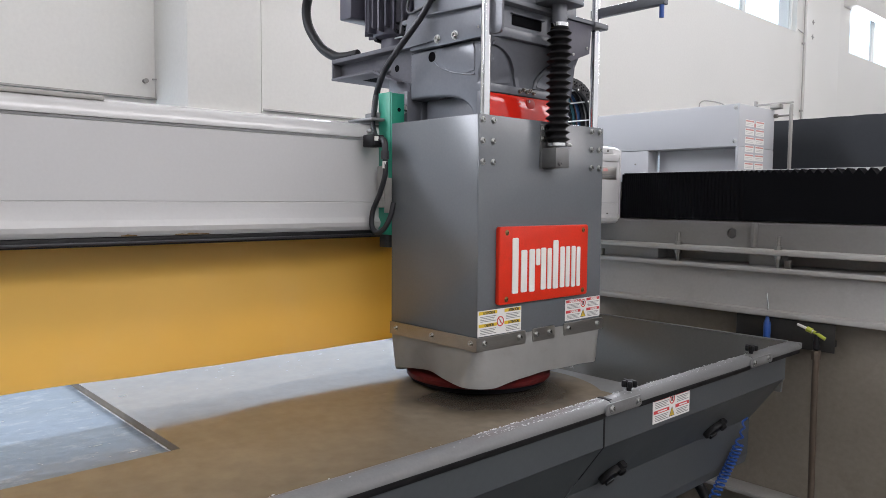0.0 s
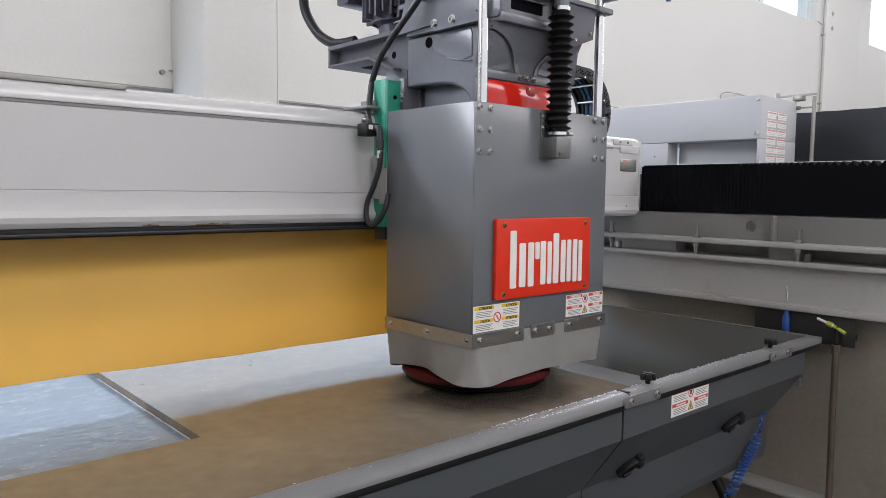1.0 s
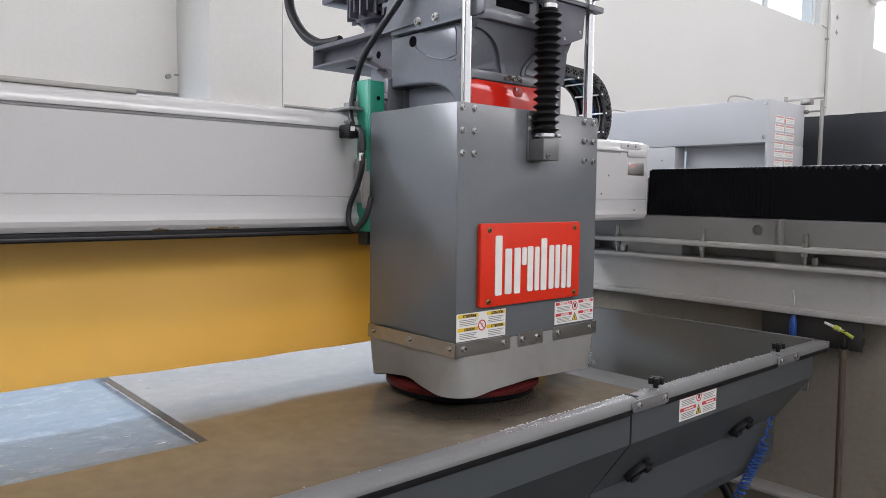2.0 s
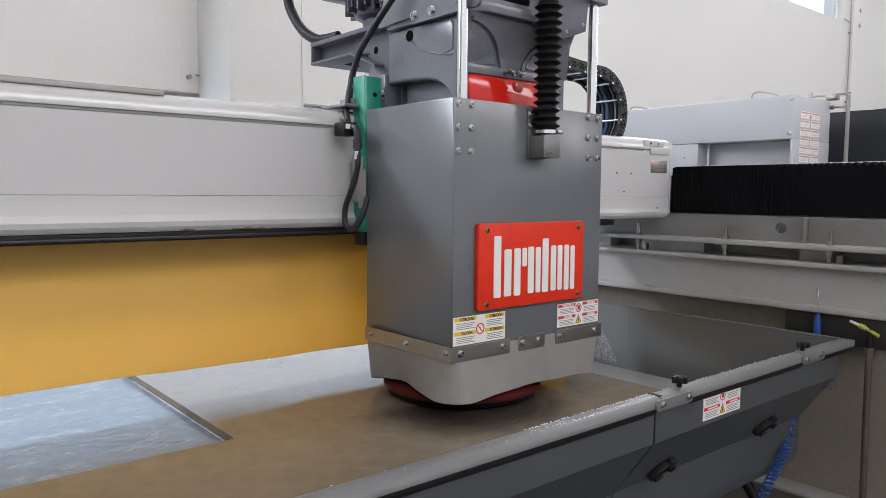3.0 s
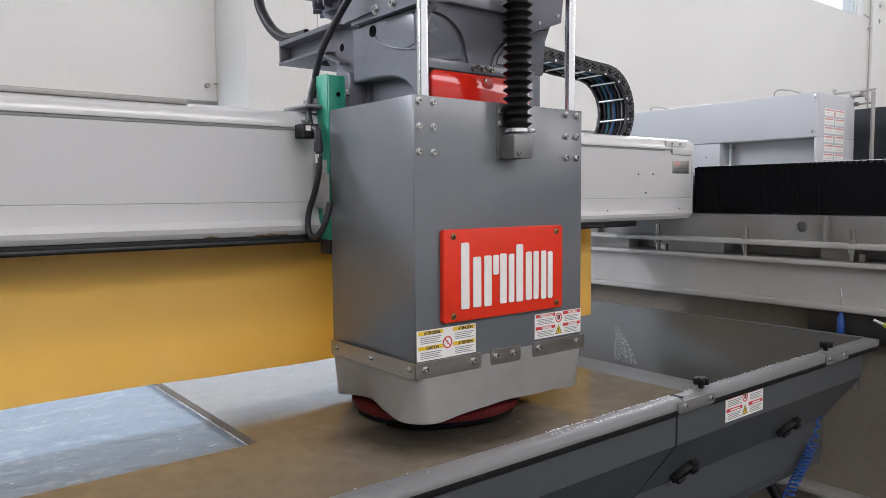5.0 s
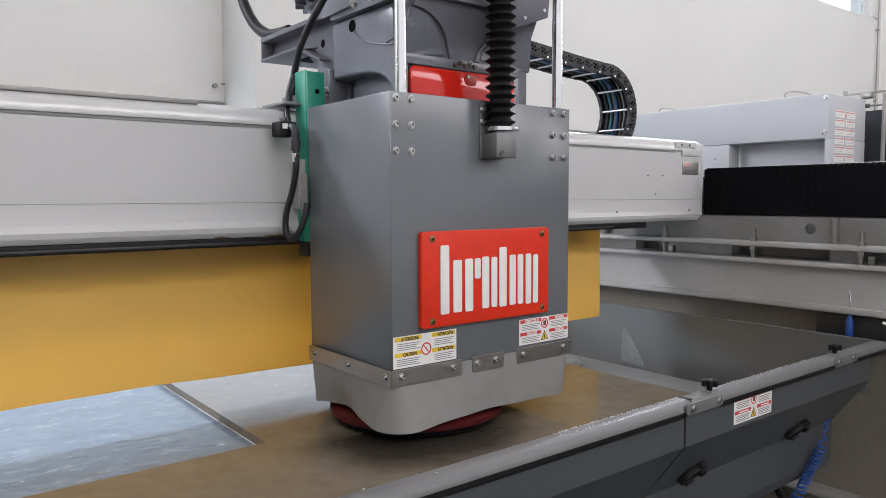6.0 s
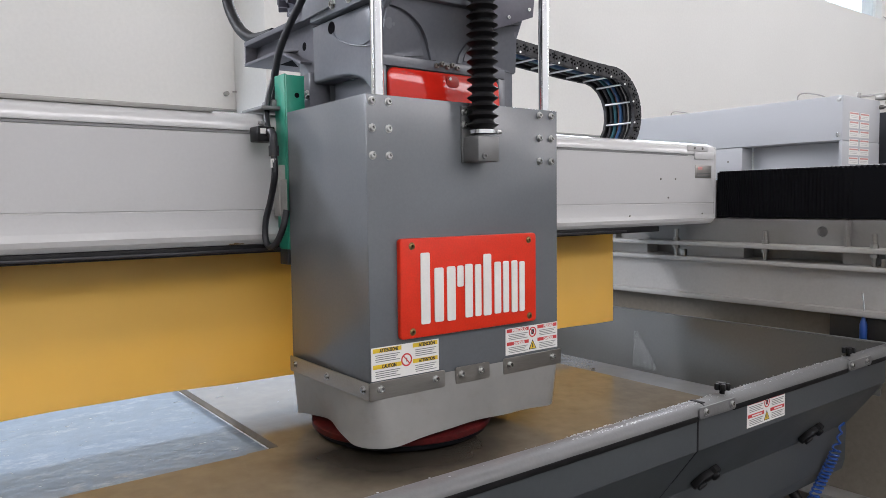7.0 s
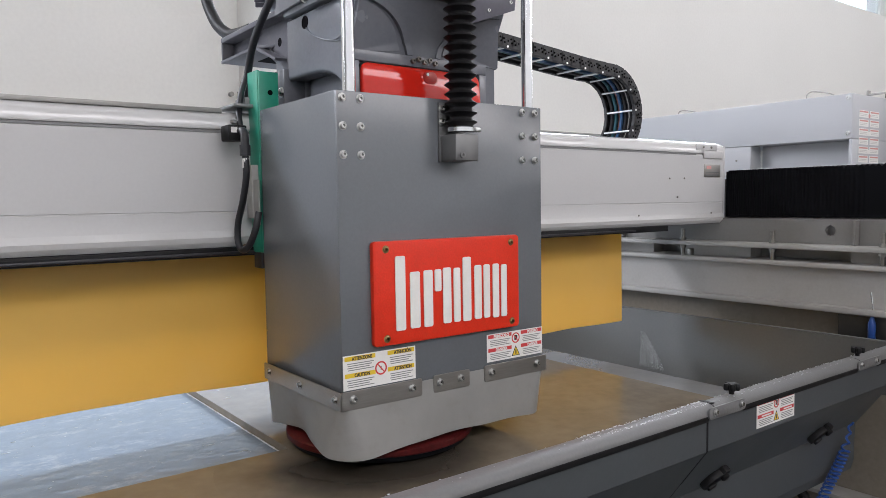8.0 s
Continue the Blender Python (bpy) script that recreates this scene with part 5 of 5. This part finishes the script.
# ---------------------------------------------------------------- the table
WETTRAY = material("wet grey table paint", (0.125, 0.125, 0.12), 0.22, vary=0.06, grain=140, blotch=3, bump=0.1, bump_scale=0.001)


def table():
    tb = thing("machine_table", (-1.7, 0.4, 0.0), "grey steel water table with raised wet rim", "machine table")
    o = ORIGIN[tb.name]
    YA, YE = -3.0, 2.40
    # front rim in lengths
    for a, b in ((YA, 1.330), (1.334, 2.022), (2.026, 2.345)):
        prof = [(-0.942, 0.935), (-0.942, 0.956), (-0.939, 0.960), (-0.933, 0.962), (-0.917, 0.9615), (-0.908, 0.959), (-0.901, 0.954), (-0.8975, 0.948), (-0.897, 0.9425), (-0.907, 0.9415), (-0.907, 0.935)]
        part("front_rim", prism(B(), prof, "y", a, b), RIM, tb, "wet pale grey rim")
    for a, b in ((YA, 1.303), (1.440, 2.0), (2.126, 2.34)):
        part("rubber_strip", box(B(), -0.907, -0.8988, a, b, 0.9285, 0.9425, 0.002), BLACK, tb)
    for a, b in ((YA, 1.3065), (1.3105, 2.25)):
        prof = [(-0.942, 0.9345), (-0.905, 0.9345), (-0.905, 0.862), (-1.01, 0.715), (-1.012, 0.60), (-1.02, 0.57), (-1.03, 0.57), (-1.024, 0.605), (-1.022, 0.72), (-0.915, 0.867), (-0.915, 0.93), (-0.942, 0.93)]
        part("front_apron", prism(B(), prof, "y", a, b), TRAY, tb, "grey folded apron panel", angle=12)
    part("seam", box(B(), -0.92, -0.9042, 1.3058, 1.3112, 0.862, 0.934), BLACK, tb)
    part("seam", prism(B(), [(-0.9044, 0.862), (-0.9696, 0.7706), (-0.976, 0.7746), (-0.912, 0.866)], "y", 1.3058, 1.3112), BLACK, tb)
    # clamp plates with star knobs
    hexb = to_mesh("bolt", bolt_mesh(0.006, 0.005), BOLT)
    for y0, y1, yk, ends in ((1.297, 1.437, 1.437, (1.3185, 1.4185)), (1.990, 2.127, 2.062, (2.007, 2.095))):
        p = part("clamp_plate", prism(B(), rounded(y0, y1, 0.935, 0.9605, 0.009), "x", -0.8968, -0.8925, 0.0008), RIM, tb, "steel clamp plate")
        for y in ends:
            share("bolt", hexb, Matrix.Translation(Vector((-0.8925, y, 0.949)) - o), p)
        k = thing("star_knob", (-0.928, yk, 0.961), "black plastic star knob on the table rim", "knob", "rim knobs")
        bm = lathe(B(), [(0.006, 0.0), (0.006, 0.009), (0.011, 0.010), (0.012, 0.014), (0.012, 0.022), (0.008, 0.026)], (-0.928, yk, 0.961), seg=20)
        part("hub", bm, BLACK, k)
        for i in range(5):
            a = 2 * math.pi * i / 5 + 0.4
            part("lobe", lathe(B(), [(0.005, 0.010), (0.0062, 0.013), (0.0062, 0.022), (0.0045, 0.025)], (-0.928 + 0.0125 * math.cos(a), yk + 0.0125 * math.sin(a), 0.961), seg=12), BLACK, k)
    part("rim_step", box(B(), -0.940, -0.910, 1.3305, 1.3425, 0.9605, 0.9628, 0.0006), BLACK, tb, "black rubber joint on the rim")
    # far end
    part("end_rim", box(B(), -2.75, -0.943, 2.346, 2.360, 0.9562, 0.9602, 0.001), RIM, tb)
    part("end_wall", prism(B(), [(2.347, 0.956), (2.358, 0.956), (2.30, 0.66), (2.288, 0.66)], "x", -2.75, -1.05), WETTRAY, tb, angle=12)
    part("end_wall_corner", prism(B(), [(2.347, 0.956), (2.358, 0.956), (2.327, 0.80), (2.316, 0.80)], "x", -1.0498, -0.9436), WETTRAY, tb, angle=12)
    part("end_lip", box(B(), -0.9425, -0.902, 2.3455, 2.365, 0.94, 0.9585, 0.002), RIM, tb)
    part("end_cap", prism(B(), [(-0.906, 0.934), (-0.906, 0.862), (-1.011, 0.715), (-1.02, 0.718), (-0.958, 0.80), (-0.958, 0.934)], "y", 2.242, 2.2495), TRAY, tb, angle=12)
    part("tray_floor", box(B(), -2.75, -1.05, YA, 2.288, 0.66, 0.70), TRAY, tb)
    part("front_inner_wall", box(B(), -0.953, -0.9425, YA, 2.24, 0.825, 0.934), TRAY, tb)
    part("back_wall", box(B(), -2.78, -2.75, YA, 2.40, 0.6, 0.958, 0.004), TRAY, tb)
    part("bed", box(B(), -2.60, -1.032, YA, 1.945, 0.7005, 0.828, 0.004), WETBED, tb)
    part("base", box(B(), -2.55, -1.3, YA, 2.15, 0.0, 0.66), TRAY, tb)
    # latches on the sloped apron
    for y, z in ((1.437, 0.757), (1.937, 0.760)):
        # a rubber toggle lying aslant on the sloped panel
        tilt = Matrix.Translation((-0.905 - 0.105 * (0.862 - z) / 0.147, y, z)) @ Matrix.Rotation(radians(35.5), 4, "Y") @ Matrix.Rotation(radians(30), 4, "X")

        def lay(bm):
            bmesh.ops.transform(bm, matrix=tilt, verts=bm.verts[:])
            return bm
        outline = [(-0.032, -0.012), (-0.026, -0.016), (-0.006, -0.015), (0.018, -0.019), (0.038, -0.014), (0.047, -0.004), (0.045, 0.010), (0.030, 0.017), (0.022, 0.012), (0.008, 0.017), (-0.010, 0.015), (-0.026, 0.004), (-0.033, -0.004)]
        lt = part("latch", lay(prism(B(), outline, "x", 0.0005, 0.019, 0.004, 2)), BLACK, tb, "black rubber latch")
        part("latch_grip", lay(box(B(), 0.0185, 0.026, -0.026, -0.002, -0.012, 0.004, 0.003, 2)), BLACK, lt)
        part("latch_eye", lay(lathe(B(), [(0.011, 0.0), (0.011, 0.006), (0.007, 0.009), (0.004, 0.009)], (0.0185, 0.026, 0), (1, 0, 0), 16)), BLACK, lt)
    # warning label on the apron
    sticker(tb, -0.9048, 1.503, 1.673, 0.8725, 0.936, STICKER_RED, None, "both")


def slabs():
    z = 0.877
    bm = prism(B(), [(-2.5, 0.598), (-1.46, 0.598), (-1.46, -2.4), (-1.015, -2.4), (-1.015, 1.655), (-2.5, 1.655)], "z", 0.828, z)
    solid("stone_slab", bm, SLAB, "wet brown-grey stone slab being polished", "stone slab")
    bm = box(B(), -2.5, -1.4604, -2.4, 0.5976, 0.828, z - 0.018)
    solid("stone_slab", bm, RIPPLED, "wet lower stone slab, window reflection painted blue-grey, with white splashes", "stone slab")


def hoses():
    h = thing("coiled_hose", (-0.984, 1.9, 0.0), "blue coiled air hose hanging from the table", "hose")
    # path placed to fit the camera's view: a few stretched loops at the top, dense below
    line = smooth_path([(-0.986, 2.170, 0.738), (-0.984, 2.128, 0.665), (-0.984, 2.070, 0.612), (-0.984, 2.006, 0.562), (-0.985, 1.935, 0.48), (-0.986, 1.90, 0.37), (-0.988, 1.885, 0.24)], 60)
    pts, a, k = [], 0.0, 0.0
    while k < len(line) - 1:
        c, u = Vector(line[int(k)]).lerp(Vector(line[int(k) + 1]), k % 1), k / len(line)
        r = 0.0045 + 0.0085 * min(1, max(0.0, (u - 0.11) * 18))
        pts.append(c + Vector((r * math.cos(a), r * math.sin(a), 0)))
        a += math.pi / 5
        k += 1.0 if u > 0.17 else 2.1
    part("coil", tube(B(), pts, 0.0033, seg=6, raw=True), BLUE, h)
    part("tail", tube(B(), [(-0.988, 1.885, 0.245), (-0.99, 1.88, 0.1), (-1.02, 1.86, 0.012), (-1.3, 1.75, 0.008)], 0.0042), BLUE, h)
    d = thing("drain_hose", (-1.2, 2.1, 0.0), "thick black drain hose under the table", "hose")
    part("hose_body", tube(B(), [(-1.30, 2.18, 0.60), (-1.215, 2.2, 0.54), (-1.165, 2.2, 0.49), (-1.11, 2.2, 0.41), (-1.07, 2.2, 0.25), (-1.06, 2.18, 0.02)], 0.017), BLACK, d)


def water():
    """Beads of water on the rim and on the tray's end wall."""
    rnd = random.Random(7)
    ico = B()
    bmesh.ops.create_icosphere(ico, subdivisions=1, radius=1.0)
    base_v = [v.co.copy() for v in ico.verts]
    base_f = [[v.index for v in f.verts] for f in ico.faces]
    ico.free()

    def beads(name, spots, label, mat=WATER):
        vs, fs = [], []
        for c, r, flat in spots:
            o = len(vs)
            vs += [(c[0] + v.x * r * flat[0], c[1] + v.y * r * flat[1], c[2] + v.z * r * flat[2]) for v in base_v]
            fs += [[i + o for i in f] for f in base_f]
        me = bpy.data.meshes.new(name)
        me.from_pydata(vs, [], fs)
        me.materials.append(mat)
        me.polygons.foreach_set("use_smooth", [True] * len(me.polygons))
        tagged(new(name, me), label, "water", kind="stuff")

    spots = []
    for i in range(1150):
        if i % 7 == 0:
            y = 0.15 + 2.15 * rnd.random() ** 0.8
        elif i % 7 < 5:
            y = 1.335 - 0.40 * rnd.random() ** 1.2
        else:
            y = 1.98 - 0.6 * rnd.random()
        x = -0.9405 + 0.026 * rnd.random() ** 1.4
        r = 0.0006 + 0.0020 * rnd.random() ** 2.5
        spots.append(((x, y, 0.9612), r, (0.9, 0.9 + 0.9 * rnd.random(), 0.5)))
    beads("water_beads", spots, "small water drops standing on the rim")
    spots = []
    for i in range(2600):
        v = rnd.random() ** 0.6
        x, z = -1.862 + 0.062 * v + (0.010 + 0.048 * v) * (1 - 2 * rnd.random() ** 1.3), 0.872 - 0.13 * v + rnd.gauss(0, 0.005)
        y = 2.288 + 0.059 * (z - 0.66) / 0.296
        long = 1.0 + 3 * rnd.random() ** 2
        spots.append(((x, y - 0.0003, z), 0.0003 + 0.0007 * rnd.random() ** 3, (0.8, 0.3, long)))
    beads("water_beads", spots, "water drops running down the tray wall")
    # flecks of foam on the wet stone
    spots = []
    for i in range(220):
        low = rnd.random() < 0.85
        x = -2.1 + (0.56 if low else 0.30) * rnd.random()
        y = (-0.9 + 1.48 * rnd.random()) if low else (0.63 + 0.9 * rnd.random())
        s = 0.0006 + 0.0016 * rnd.random() ** 4
        spots.append(((x, y, 0.8592 if low else 0.8772), s, (0.6 + 0.5 * rnd.random(), 2.0 + 5.0 * rnd.random(), 0.22)))
    for i in range(420):
        # bright reflection along the foot of the step, painted as white flecks
        x = -2.15 + 0.68 * rnd.random()
        spots.append(((x, 0.594 + 0.002 * rnd.random(), 0.8594), 0.0012 + 0.0012 * rnd.random(), (2.5 + 2.0 * rnd.random(), 1.0, 0.4)))
    beads("foam_glint_flecks", spots, "white foam flecks and a painted reflection line on the wet stone", FOAM_GLINT)


hall()
side_rail()
far_guard()
GANTRY_OB = gantry()
CHAIN_OB, LINKS, PITCH = cable_chain()
HEAD_OB, DISC_OB = head()
table()
slabs()
hoses()
water()


# ---------------------------------------------------------------- what moves
def motions():
    g, c, h = GANTRY_OB.location.copy(), CHAIN_OB.location.copy(), HEAD_OB.location.copy()
    walk(GANTRY_OB, [(t, pose(g.x + bx, g.y, g.z)) for t, bx, hy in GANTRY])
    walk(CHAIN_OB, [(t, pose(c.x + bx, c.y, c.z)) for t, bx, hy in GANTRY])
    walk(HEAD_OB, [(t, pose(h.x + bx, h.y + hy, h.z)) for t, bx, hy in GANTRY])
    d = DISC_OB.location.copy()
    walk(DISC_OB, [(k / 10, pose(d.x, d.y, d.z, 0, 0, 80 * k)) for k in range(81)])
    for i, link in enumerate(LINKS):
        walk(link, chain_rows(i, PITCH))


motions()
